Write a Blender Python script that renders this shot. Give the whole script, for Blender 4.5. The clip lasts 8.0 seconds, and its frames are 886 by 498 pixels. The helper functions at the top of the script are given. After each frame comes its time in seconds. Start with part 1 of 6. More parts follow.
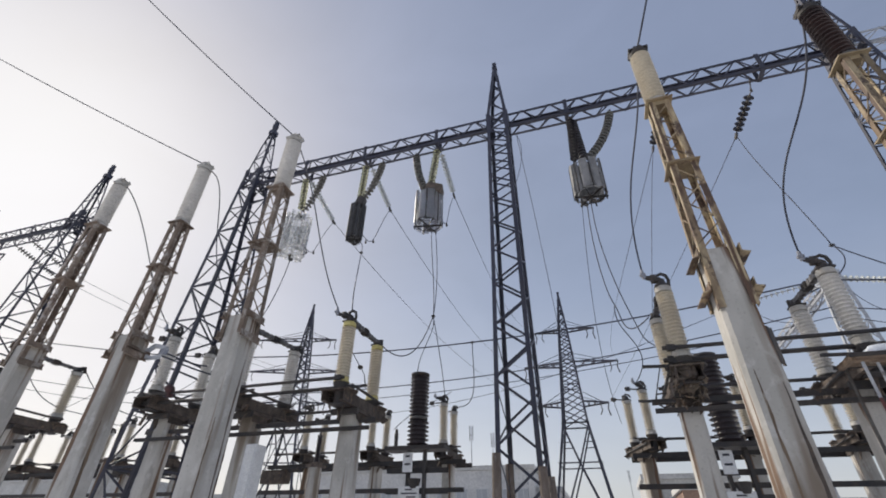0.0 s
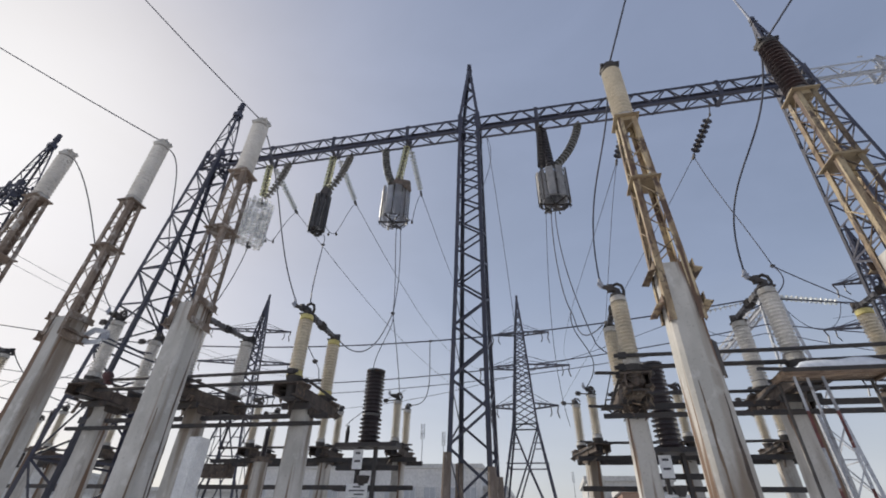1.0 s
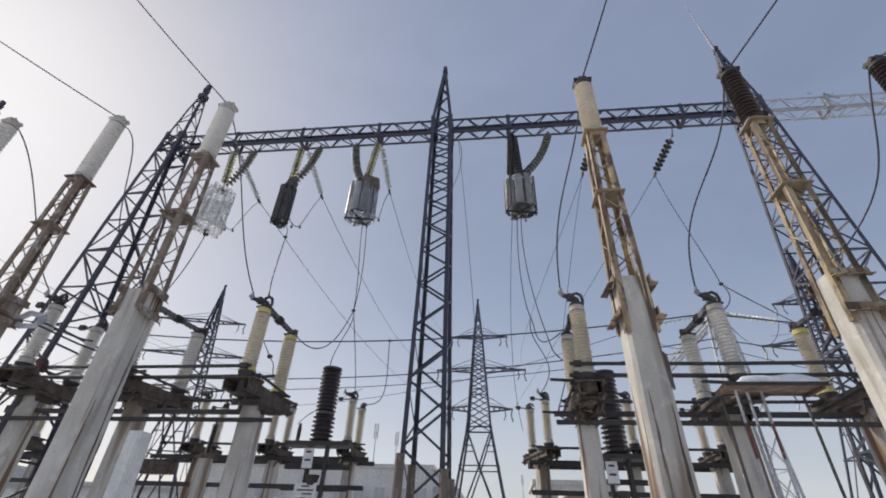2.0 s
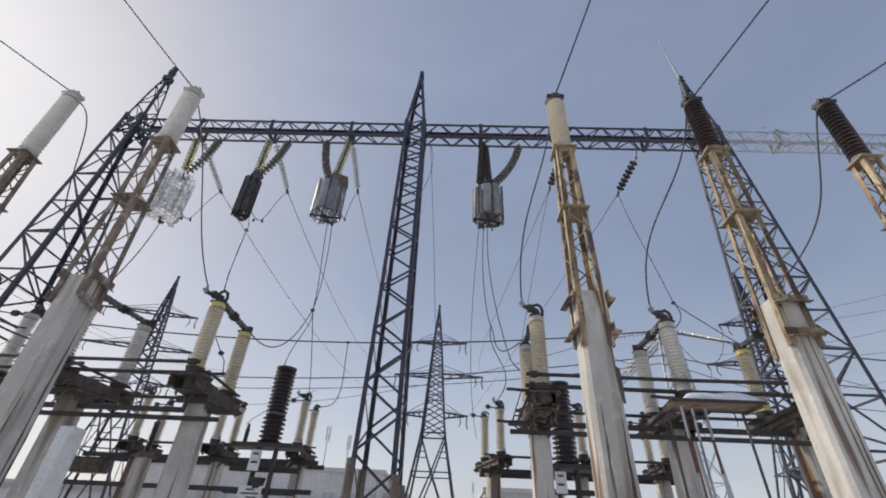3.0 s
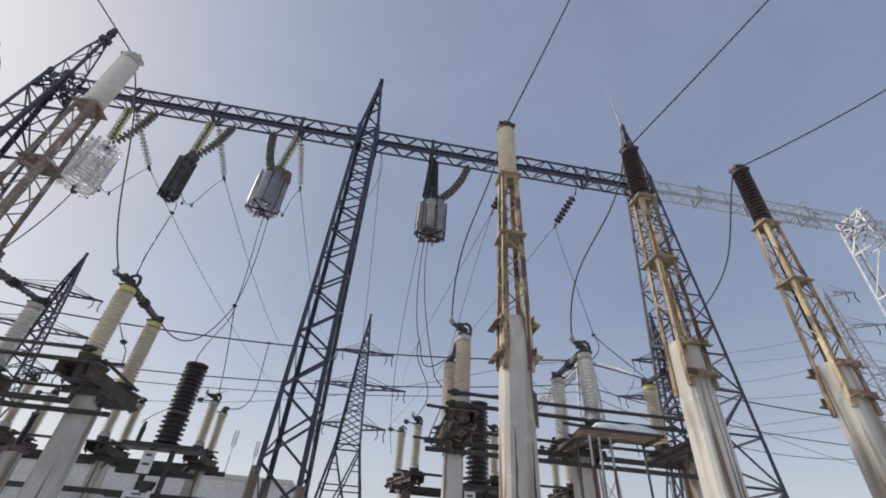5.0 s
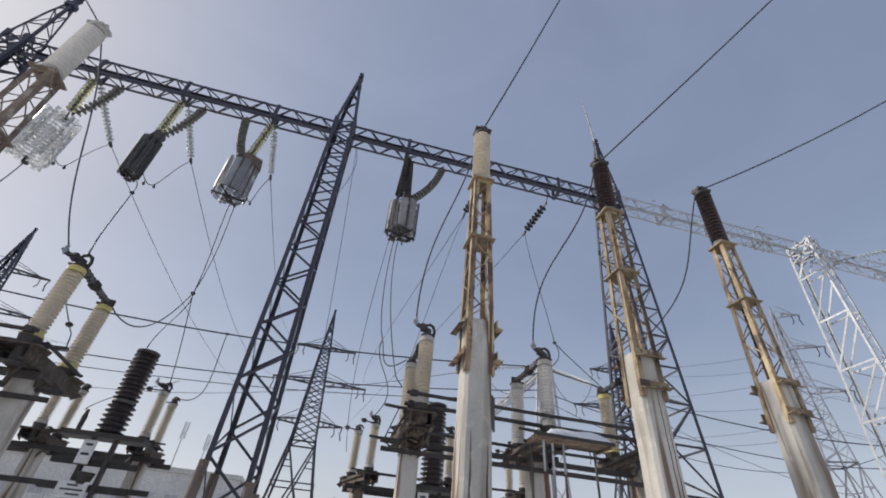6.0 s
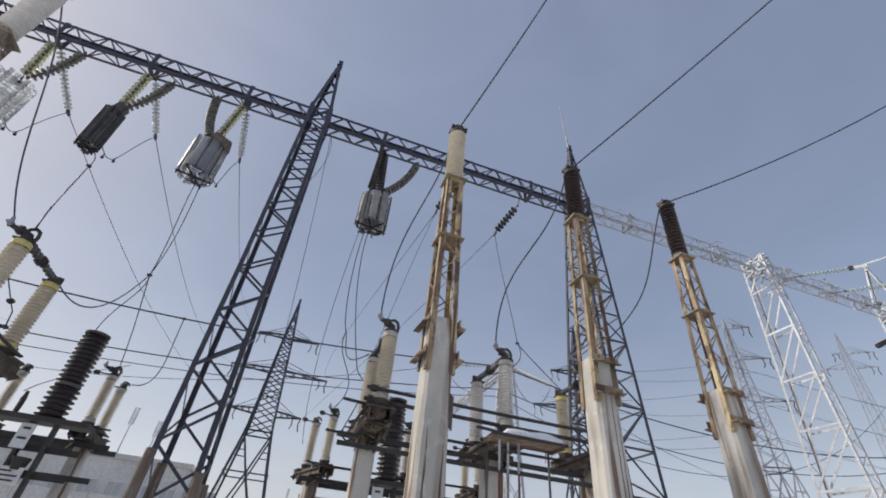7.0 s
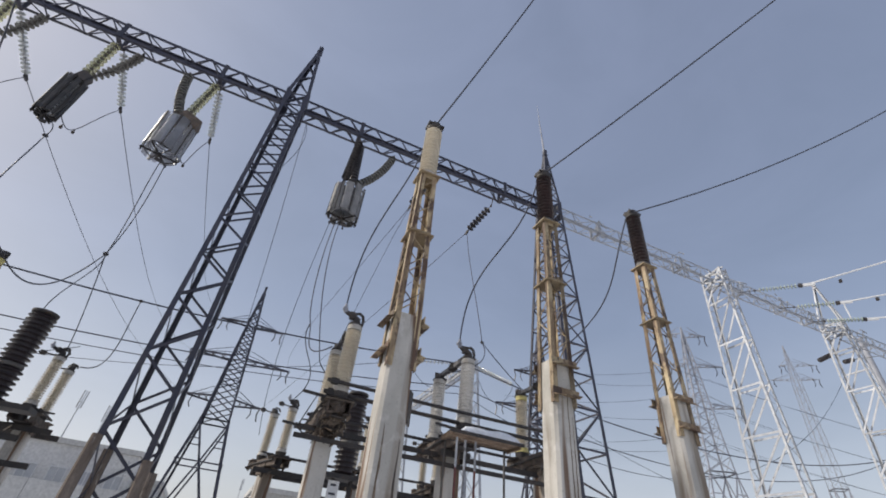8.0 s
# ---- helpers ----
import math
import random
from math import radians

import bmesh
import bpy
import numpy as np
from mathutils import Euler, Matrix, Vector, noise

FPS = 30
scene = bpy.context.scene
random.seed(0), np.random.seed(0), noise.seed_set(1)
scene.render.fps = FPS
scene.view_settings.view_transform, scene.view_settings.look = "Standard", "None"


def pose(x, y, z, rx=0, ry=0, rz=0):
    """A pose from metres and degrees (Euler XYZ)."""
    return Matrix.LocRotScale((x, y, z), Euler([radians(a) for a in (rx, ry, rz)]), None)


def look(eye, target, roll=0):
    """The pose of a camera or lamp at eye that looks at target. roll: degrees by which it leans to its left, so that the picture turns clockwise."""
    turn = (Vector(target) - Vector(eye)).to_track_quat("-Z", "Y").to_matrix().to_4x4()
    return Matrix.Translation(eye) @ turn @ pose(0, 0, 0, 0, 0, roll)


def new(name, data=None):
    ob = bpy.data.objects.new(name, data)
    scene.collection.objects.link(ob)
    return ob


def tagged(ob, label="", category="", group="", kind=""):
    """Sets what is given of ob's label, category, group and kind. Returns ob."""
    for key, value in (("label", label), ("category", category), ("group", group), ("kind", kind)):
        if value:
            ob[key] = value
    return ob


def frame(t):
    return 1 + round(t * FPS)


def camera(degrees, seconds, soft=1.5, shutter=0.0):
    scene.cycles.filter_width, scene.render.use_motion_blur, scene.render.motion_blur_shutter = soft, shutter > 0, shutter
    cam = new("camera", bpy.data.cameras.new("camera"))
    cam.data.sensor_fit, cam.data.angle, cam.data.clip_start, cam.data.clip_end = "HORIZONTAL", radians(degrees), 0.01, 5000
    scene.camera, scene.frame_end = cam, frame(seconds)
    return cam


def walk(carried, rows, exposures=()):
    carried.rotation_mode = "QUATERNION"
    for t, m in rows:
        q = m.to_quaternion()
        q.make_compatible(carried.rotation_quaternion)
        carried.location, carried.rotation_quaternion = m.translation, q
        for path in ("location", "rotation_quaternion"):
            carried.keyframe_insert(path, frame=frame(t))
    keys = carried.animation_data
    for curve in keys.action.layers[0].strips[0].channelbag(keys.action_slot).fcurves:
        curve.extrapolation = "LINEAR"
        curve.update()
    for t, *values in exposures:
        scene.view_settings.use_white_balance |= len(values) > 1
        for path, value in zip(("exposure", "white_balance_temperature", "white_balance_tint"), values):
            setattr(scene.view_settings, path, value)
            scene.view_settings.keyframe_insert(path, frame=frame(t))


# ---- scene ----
cam = camera(89.2, 8.0, soft=1.85)
PATH = [
    (0, (-0.017, 0.229, 1.659), (-0.541, 1.808, 2.769), 1.2),
    (0.5, (-0.033, 0.234, 1.667), (-0.478, 1.838, 2.775), 1.4),
    (1, (-0.043, 0.236, 1.672), (-0.409, 1.861, 2.779), 1.7),
    (1.5, (-0.054, 0.237, 1.678), (-0.344, 1.877, 2.786), 1.9),
    (3, (-0.061, 0.253, 1.699), (-0.119, 1.898, 2.836), 2.8),
    (3.5, (-0.061, 0.255, 1.701), (-0.052, 1.89, 2.853), 3.0),
    (4, (-0.058, 0.259, 1.702), (0.015, 1.88, 2.87), 3.3),
    (4.5, (-0.049, 0.259, 1.703), (0.091, 1.865, 2.888), 3.8),
    (6, (-0.024, 0.252, 1.706), (0.309, 1.811, 2.914), 5.2),
    (6.5, (-0.015, 0.257, 1.714), (0.386, 1.8, 2.922), 5.6),
    (7, (0.0, 0.241, 1.729), (0.461, 1.771, 2.932), 5.8),
    (7.5, (0.017, 0.23, 1.738), (0.54, 1.742, 2.938), 6.2),
    (8, (0.033, 0.217, 1.74), (0.612, 1.709, 2.94), 6.5),
]
walk(cam, [(t, look(eye, target, roll)) for t, eye, target, roll in PATH])

# ---------------------------------------------------------------- light
SUN_AZ, SUN_EL = radians(-70.6), radians(32.5)
world = bpy.data.worlds.new("sky")
scene.world = world
world.use_nodes = True
wn, wl = world.node_tree.nodes, world.node_tree.links
sky = wn.new("ShaderNodeTexSky")
sky.sky_type = "NISHITA"
sky.sun_disc = False
sky.sun_elevation, sky.sun_rotation = SUN_EL, SUN_AZ
sky.air_density, sky.dust_density, sky.ozone_density = 1.0, 2.6, 1.2
# a thin, even veil of high haze over the clear sky
veil = wn.new("ShaderNodeMix")
veil.data_type, veil.blend_type = "RGBA", "ADD"
veil.inputs["Factor"].default_value = 1.0
thin = wn.new("ShaderNodeMix")
thin.data_type, thin.blend_type = "RGBA", "MULTIPLY"
thin.inputs["Factor"].default_value = 1.0
thin.inputs["B"].default_value = (0.93, 0.92, 0.90, 1)
drift = wn.new("ShaderNodeTexNoise")
drift.inputs["Scale"].default_value, drift.inputs["Detail"].default_value = 2.6, 7
drift.inputs["Roughness"].default_value, drift.inputs["Distortion"].default_value = 0.55, 0.6
where = wn.new("ShaderNodeTexCoord")
flat = wn.new("ShaderNodeMapping")
flat.inputs["Scale"].default_value = (1.0, 1.0, 2.2)
wl.new(where.outputs["Generated"], flat.inputs["Vector"])
wl.new(flat.outputs[0], drift.inputs["Vector"])
much = wn.new("ShaderNodeMapRange")
much.inputs["From Min"].default_value, much.inputs["From Max"].default_value = 0.3, 0.75
much.inputs["To Min"].default_value, much.inputs["To Max"].default_value = 0.88, 1.12
wl.new(drift.outputs["Fac"], much.inputs["Value"])
split = wn.new("ShaderNodeSeparateXYZ")
wl.new(where.outputs["Generated"], split.inputs[0])
low = wn.new("ShaderNodeMapRange")
low.interpolation_type = "SMOOTHSTEP"
low.inputs["From Min"].default_value, low.inputs["From Max"].default_value = 0.0, 0.55
low.inputs["To Min"].default_value, low.inputs["To Max"].default_value = 1.65, 1.0
wl.new(split.outputs["Z"], low.inputs["Value"])
depth = wn.new("ShaderNodeMath")
depth.operation = "MULTIPLY"
wl.new(low.outputs["Result"], depth.inputs[0])
wl.new(much.outputs["Result"], depth.inputs[1])
cirrus = wn.new("ShaderNodeVectorMath")
cirrus.operation = "SCALE"
tone = wn.new("ShaderNodeMix")
tone.data_type = "RGBA"
tone.inputs["A"].default_value = (1.98, 1.93, 1.98, 1)
tone.inputs["B"].default_value = (1.29, 1.42, 2.01, 1)
blend = wn.new("ShaderNodeMapRange")
blend.inputs["From Min"].default_value, blend.inputs["From Max"].default_value = 0.0, 0.45
wl.new(split.outputs["Z"], blend.inputs["Value"])
wl.new(blend.outputs["Result"], tone.inputs["Factor"])
wl.new(tone.outputs["Result"], cirrus.inputs[0])
wl.new(depth.outputs[0], cirrus.inputs["Scale"])
wl.new(cirrus.outputs[0], veil.inputs["B"])
thick = wn.new("ShaderNodeVectorMath")
thick.operation = "MULTIPLY_ADD"
thick.inputs[1].default_value, thick.inputs[2].default_value = (0.115, 0.115, 0.118), (1.0, 1.0, 1.0)
spread = wn.new("ShaderNodeVectorMath")
spread.operation = "DIVIDE"
wl.new(sky.outputs["Color"], thick.inputs[0])
wl.new(sky.outputs["Color"], spread.inputs[0])
wl.new(thick.outputs[0], spread.inputs[1])
wl.new(spread.outputs[0], thin.inputs["A"])
wl.new(thin.outputs["Result"], veil.inputs["A"])
wl.new(veil.outputs["Result"], wn["Background"].inputs["Color"])
wn["Background"].inputs["Strength"].default_value = 0.12
sun_data = bpy.data.lights.new("sun", "SUN")
sun_data.energy, sun_data.angle, sun_data.color = 3.2, radians(0.6), (1.0, 0.93, 0.82)
sun = new("sun", sun_data)
SUN_DIR = Vector((math.sin(SUN_AZ) * math.cos(SUN_EL), math.cos(SUN_AZ) * math.cos(SUN_EL), math.sin(SUN_EL)))
sun.matrix_world = look(SUN_DIR * 50, (0, 0, 0))


# ---------------------------------------------------------------- materials
def material(name, base, rough=0.6, metal=0.0, second=None, scale=6.0, amount=0.5, spots=None, spot_scale=14.0,
             spot_level=0.58, streak=1.0, bump=0.15, bump_scale=60.0, spec=0.5, transmission=0.0, vary=0.0, runs=None, run_level=0.56):
    """Two-scale procedural surface: a slow blend of two tones, spots of a third, fine relief."""
    mat = bpy.data.materials.new(name)
    mat.use_nodes = True
    n, l = mat.node_tree.nodes, mat.node_tree.links
    bsdf = n["Principled BSDF"]
    bsdf.inputs["Roughness"].default_value = rough
    bsdf.inputs["Metallic"].default_value = metal
    bsdf.inputs["Specular IOR Level"].default_value = spec
    bsdf.inputs["Transmission Weight"].default_value = transmission
    coord = n.new("ShaderNodeTexCoord")
    mapping = n.new("ShaderNodeMapping")
    mapping.inputs["Scale"].default_value = (1, 1, 1 / streak)
    l.new(coord.outputs["Object"], mapping.inputs["Vector"])
    info = n.new("ShaderNodeObjectInfo")
    shift = n.new("ShaderNodeVectorMath")
    shift.operation = "ADD"
    far = n.new("ShaderNodeVectorMath")
    far.operation = "SCALE"
    far.inputs["Scale"].default_value = 37.0
    tri = n.new("ShaderNodeCombineXYZ")
    for k in range(3):
        l.new(info.outputs["Random"], tri.inputs[k])
    l.new(tri.outputs[0], far.inputs[0])
    l.new(mapping.outputs[0], shift.inputs[0])
    l.new(far.outputs[0], shift.inputs[1])
    place = shift.outputs[0]

    def noise_node(size, detail, rough_):
        t = n.new("ShaderNodeTexNoise")
        t.inputs["Scale"].default_value, t.inputs["Detail"].default_value = size, detail
        t.inputs["Roughness"].default_value = rough_
        l.new(place, t.inputs["Vector"])
        return t

    def ramp(node, lo, hi):
        r = n.new("ShaderNodeMapRange")
        r.inputs["From Min"].default_value, r.inputs["From Max"].default_value = lo, hi
        l.new(node.outputs["Fac"], r.inputs["Value"])
        return r.outputs["Result"]

    def mix(a, b, fac):
        m = n.new("ShaderNodeMix")
        m.data_type = "RGBA"
        for sock, v in ((m.inputs["A"], a), (m.inputs["B"], b)):
            if isinstance(v, tuple):
                sock.default_value = (*v, 1)
            else:
                l.new(v, sock)
        if isinstance(fac, float):
            m.inputs["Factor"].default_value = fac
        else:
            l.new(fac, m.inputs["Factor"])
        return m.outputs["Result"]

    slow = noise_node(scale, 6, 0.6)
    colour = mix(base, second or tuple(0.75 * c for c in base), ramp(slow, 0.5 - amount * 0.14, 0.5 + amount * 0.14))
    if spots:
        blot = noise_node(spot_scale, 8, 0.7)
        colour = mix(colour, spots, ramp(blot, spot_level, spot_level + 0.06))
    if runs:
        # narrow streaks that run down from above, broken up along their length
        long = n.new("ShaderNodeMapping")
        long.inputs["Scale"].default_value = (1, 1, 0.045)
        l.new(place, long.inputs["Vector"])
        run = n.new("ShaderNodeTexNoise")
        run.inputs["Scale"].default_value, run.inputs["Detail"].default_value = 6.5, 4
        run.inputs["Roughness"].default_value = 0.6
        l.new(long.outputs[0], run.inputs["Vector"])
        gap = noise_node(1.6, 4, 0.6)
        both = n.new("ShaderNodeMath")
        both.operation = "MULTIPLY"
        l.new(ramp(run, run_level, run_level + 0.07), both.inputs[0])
        l.new(ramp(gap, 0.40, 0.56), both.inputs[1])
        colour = mix(colour, runs, both.outputs[0])
    fine = noise_node(bump_scale, 4, 0.6)
    dark = n.new("ShaderNodeHueSaturation")
    l.new(colour, dark.inputs["Color"])
    value = n.new("ShaderNodeMapRange")
    value.inputs["To Min"].default_value, value.inputs["To Max"].default_value = 0.82, 1.16
    value.inputs["From Min"].default_value, value.inputs["From Max"].default_value = 0.3, 0.7
    l.new(fine.outputs["Fac"], value.inputs["Value"])
    if vary:
        rnd = n.new("ShaderNodeMapRange")
        rnd.inputs["To Min"].default_value, rnd.inputs["To Max"].default_value = 1 - vary, 1 + vary
        l.new(info.outputs["Random"], rnd.inputs["Value"])
        times = n.new("ShaderNodeMath")
        times.operation = "MULTIPLY"
        l.new(value.outputs["Result"], times.inputs[0])
        l.new(rnd.outputs["Result"], times.inputs[1])
        l.new(times.outputs[0], dark.inputs["Value"])
    else:
        l.new(value.outputs["Result"], dark.inputs["Value"])
    l.new(dark.outputs["Color"], bsdf.inputs["Base Color"])
    rr = n.new("ShaderNodeMapRange")
    rr.inputs["To Min"].default_value, rr.inputs["To Max"].default_value = max(0.02, rough - 0.12), min(1.0, rough + 0.15)
    l.new(slow.outputs["Fac"], rr.inputs["Value"])
    l.new(rr.outputs["Result"], bsdf.inputs["Roughness"])
    if bump:
        b = n.new("ShaderNodeBump")
        b.inputs["Strength"].default_value, b.inputs["Distance"].default_value = bump, 0.01
        l.new(fine.outputs["Fac"], b.inputs["Height"])
        l.new(b.outputs["Normal"], bsdf.inputs["Normal"])
    return mat


def concrete(name):
    """Smooth cast concrete: cloudy grey, pits, a few rust runs and broad damp stains of their own shape."""
    mat = bpy.data.materials.new(name)
    mat.use_nodes = True
    n, l = mat.node_tree.nodes, mat.node_tree.links
    bsdf = n["Principled BSDF"]
    bsdf.inputs["Roughness"].default_value = 0.9
    bsdf.inputs["Specular IOR Level"].default_value = 0.25
    coord, info = n.new("ShaderNodeTexCoord"), n.new("ShaderNodeObjectInfo")
    tri, far, shift = n.new("ShaderNodeCombineXYZ"), n.new("ShaderNodeVectorMath"), n.new("ShaderNodeVectorMath")
    far.operation, shift.operation = "SCALE", "ADD"
    far.inputs["Scale"].default_value = 53.0
    for k in range(3):
        l.new(info.outputs["Random"], tri.inputs[k])
    l.new(tri.outputs[0], far.inputs[0])
    l.new(coord.outputs["Object"], shift.inputs[0])
    l.new(far.outputs[0], shift.inputs[1])

    def cloud(scale, stretch, detail, lo, hi, rough_=0.55):
        m, t, r = n.new("ShaderNodeMapping"), n.new("ShaderNodeTexNoise"), n.new("ShaderNodeMapRange")
        m.inputs["Scale"].default_value = (1, 1, stretch)
        t.inputs["Scale"].default_value, t.inputs["Detail"].default_value, t.inputs["Roughness"].default_value = scale, detail, rough_
        r.interpolation_type = "SMOOTHSTEP"
        r.inputs["From Min"].default_value, r.inputs["From Max"].default_value = lo, hi
        l.new(shift.outputs[0], m.inputs["Vector"])
        l.new(m.outputs[0], t.inputs["Vector"])
        l.new(t.outputs["Fac"], r.inputs["Value"])
        return r.outputs["Result"]

    def mix(a, b, fac, most=1.0):
        m, f = n.new("ShaderNodeMix"), n.new("ShaderNodeMath")
        m.data_type, f.operation = "RGBA", "MULTIPLY"
        f.inputs[1].default_value = most
        l.new(fac, f.inputs[0])
        l.new(f.outputs[0], m.inputs["Factor"])
        for sock, v in ((m.inputs["A"], a), (m.inputs["B"], b)):
            if isinstance(v, tuple):
                sock.default_value = (*v, 1)
            else:
                l.new(v, sock)
        return m.outputs["Result"]
    colour = mix((0.56, 0.535, 0.495), (0.43, 0.41, 0.375), cloud(2.4, 0.5, 5, 0.36, 0.64))
    colour = mix(colour, (0.30, 0.275, 0.245), cloud(5.0, 0.30, 6, 0.54, 0.72), 0.55)
    colour = mix(colour, (0.62, 0.60, 0.57), cloud(9.0, 0.8, 5, 0.56, 0.70), 0.6)
    # damp brown stains, wide and drawn out downwards
    colour = mix(colour, (0.19, 0.145, 0.105), cloud(3.2, 0.11, 4, 0.51, 0.65, 0.5), 0.85)
    # narrow rust runs
    colour = mix(colour, (0.15, 0.085, 0.05), cloud(6.5, 0.05, 3, 0.575, 0.64, 0.45), 0.9)
    # pits and specks
    pits = cloud(46.0, 1.0, 3, 0.58, 0.70, 0.6)
    colour = mix(colour, (0.22, 0.20, 0.18), pits, 0.35)
    l.new(colour, bsdf.inputs["Base Color"])
    b = n.new("ShaderNodeBump")
    b.inputs["Strength"].default_value, b.inputs["Distance"].default_value = 0.25, 0.008
    l.new(cloud(30.0, 1.0, 5, 0.3, 0.7, 0.6), b.inputs["Height"])
    l.new(b.outputs[0], bsdf.inputs["Normal"])
    return mat


M = {}
M["dark_steel"] = material("dark_painted_steel", (0.032, 0.034, 0.055), 0.5, 0.0, (0.048, 0.046, 0.060), 3.0, 0.8, (0.11, 0.065, 0.045), 9.0, 0.66, vary=0.25)
M["black_steel"] = material("black_weathered_steel", (0.034, 0.032, 0.034), 0.65, 0.0, (0.062, 0.052, 0.046), 4.0, 0.8, (0.12, 0.075, 0.048), 8.0, 0.62, vary=0.3)
M["ochre"] = material("ochre_painted_steel", (0.41, 0.33, 0.205), 0.6, 0.0, (0.20, 0.135, 0.08), 5.0, 0.7, (0.075, 0.048, 0.035), 8.0, 0.505, streak=2.5, vary=0.40, runs=(0.085, 0.048, 0.03), run_level=0.51)
M["tan_plate"] = material("tan_painted_plate", (0.32, 0.25, 0.15), 0.65, 0.0, (0.22, 0.16, 0.095), 5.0, 0.8, (0.13, 0.085, 0.055), 9.0, 0.60, vary=0.2)
M["rust"] = material("rusty_steel", (0.23, 0.18, 0.14), 0.8, 0.0, (0.14, 0.10, 0.075), 6.0, 0.9, (0.37, 0.335, 0.30), 7.0, 0.53, vary=0.25)
M["dark_rust"] = material("dark_rusty_steel", (0.115, 0.090, 0.072), 0.8, 0.0, (0.060, 0.047, 0.040), 7.0, 0.9, (0.17, 0.12, 0.085), 12.0, 0.57, vary=0.3)
M["flaky_rust"] = material("flaking_brown_steel", (0.17, 0.135, 0.10), 0.85, 0.0, (0.09, 0.07, 0.055), 8.0, 0.9, (0.27, 0.225, 0.175), 12.0, 0.57, vary=0.3)
M["rust_run"] = material("brown_rust_run", (0.20, 0.145, 0.10), 0.9, 0.0, (0.10, 0.07, 0.05), 9.0, 0.9, (0.34, 0.30, 0.25), 16.0, 0.56, streak=4.0)
M["stub"] = material("stained_concrete_stub", (0.24, 0.20, 0.17), 0.9, 0.0, (0.12, 0.09, 0.07), 3.0, 0.9, (0.36, 0.33, 0.30), 7.0, 0.60, streak=3.0)
M["concrete"] = concrete("weathered_concrete")
M["cream"] = material("cream_porcelain", (0.66, 0.60, 0.49), 0.28, 0.0, (0.56, 0.50, 0.40), 3.0, 0.7, (0.38, 0.32, 0.24), 12, 0.70, bump=0.03)
M["white_porc"] = material("white_porcelain", (0.72, 0.70, 0.67), 0.28, 0.0, (0.62, 0.60, 0.57), 3.0, 0.7, (0.42, 0.38, 0.33), 12, 0.70, bump=0.03)
M["brown_porc"] = material("brown_porcelain", (0.048, 0.030, 0.029), 0.22, 0.0, (0.032, 0.022, 0.023), 4.0, 0.7, bump=0.03)
M["black_porc"] = material("black_porcelain", (0.042, 0.032, 0.036), 0.35, 0.0, (0.028, 0.022, 0.025), 4.0, 0.7, bump=0.03)
M["yellow"] = material("yellow_paint", (0.60, 0.52, 0.20), 0.5, 0.0, (0.50, 0.42, 0.16), 9.0, 0.8, (0.24, 0.18, 0.09), 14, 0.64)
M["iron"] = material("cast_iron_cap", (0.12, 0.115, 0.11), 0.6, 0.2, (0.08, 0.07, 0.065), 9.0, 0.8, (0.14, 0.08, 0.05), 16, 0.62)
M["arm_grey"] = material("dull_contact_metal", (0.17, 0.165, 0.165), 0.5, 0.4, (0.09, 0.082, 0.08), 9.0, 0.9, (0.28, 0.27, 0.26), 14, 0.62)
M["pale_iron"] = material("pale_painted_flange", (0.50, 0.48, 0.44), 0.6, 0.0, (0.40, 0.37, 0.33), 9.0, 0.8, (0.20, 0.13, 0.08), 16, 0.62)
M["galv"] = material("galvanised_steel", (0.45, 0.46, 0.48), 0.55, 0.1, (0.34, 0.35, 0.38), 5.0, 0.8, (0.20, 0.19, 0.19), 12, 0.58, vary=0.28)
# dull grey steel, its tone paled to put distance haze on the far towers
M["galv_dark"] = material("haze_paled_grey_steel", (0.35, 0.36, 0.40), 0.6, 0.1, (0.28, 0.29, 0.33), 3.0, 0.8, vary=0.1)
M["glass_disc"] = material("greenish_glass_disc", (0.74, 0.74, 0.50), 0.10, 0.0, (0.60, 0.60, 0.38), 6.0, 0.6, bump=0.0, transmission=0.7)
M["clear_disc"] = material("clear_glass_disc", (0.80, 0.82, 0.80), 0.12, 0.0, (0.70, 0.74, 0.72), 6.0, 0.6, bump=0.0, transmission=0.45)
M["pale_green_disc"] = material("pale_green_glass_disc", (0.55, 0.62, 0.56), 0.15, 0.0, (0.42, 0.50, 0.46), 6.0, 0.6, bump=0.0, transmission=0.3)
M["grey_disc"] = material("grey_glass_disc", (0.17, 0.165, 0.15), 0.25, 0.0, (0.12, 0.118, 0.11), 6.0, 0.6, bump=0.0, transmission=0.2)
M["black_disc"] = material("dark_porcelain_disc", (0.030, 0.028, 0.034), 0.3, 0.0, (0.05, 0.045, 0.05), 6.0, 0.6, bump=0.0)
M["wire"] = material("weathered_aluminium_wire", (0.060, 0.066, 0.090), 0.6, 0.3, (0.045, 0.049, 0.066), 20.0, 0.6, bump=0.0)
M["slat_grey"] = material("grey_fibreglass_slat", (0.34, 0.33, 0.33), 0.6, 0.0, (0.24, 0.235, 0.235), 5.0, 0.8, (0.18, 0.16, 0.15), 9, 0.64, vary=0.2, transmission=0.25)
M["slat_white"] = material("pale_translucent_slat", (0.90, 0.90, 0.89), 0.25, 0.0, (0.80, 0.80, 0.79), 5.0, 0.8, (0.55, 0.52, 0.50), 9, 0.66, transmission=0.85, vary=0.08)
M["slat_clear"] = material("bluish_translucent_slat", (0.70, 0.705, 0.74), 0.35, 0.0, (0.50, 0.505, 0.54), 5.0, 0.8, (0.20, 0.18, 0.18), 6, 0.60, transmission=0.85, vary=0.2)
M["slat_dark"] = material("dark_fibreglass_slat", (0.035, 0.035, 0.040), 0.8, 0.0, (0.07, 0.068, 0.068), 5.0, 0.8, vary=0.2)
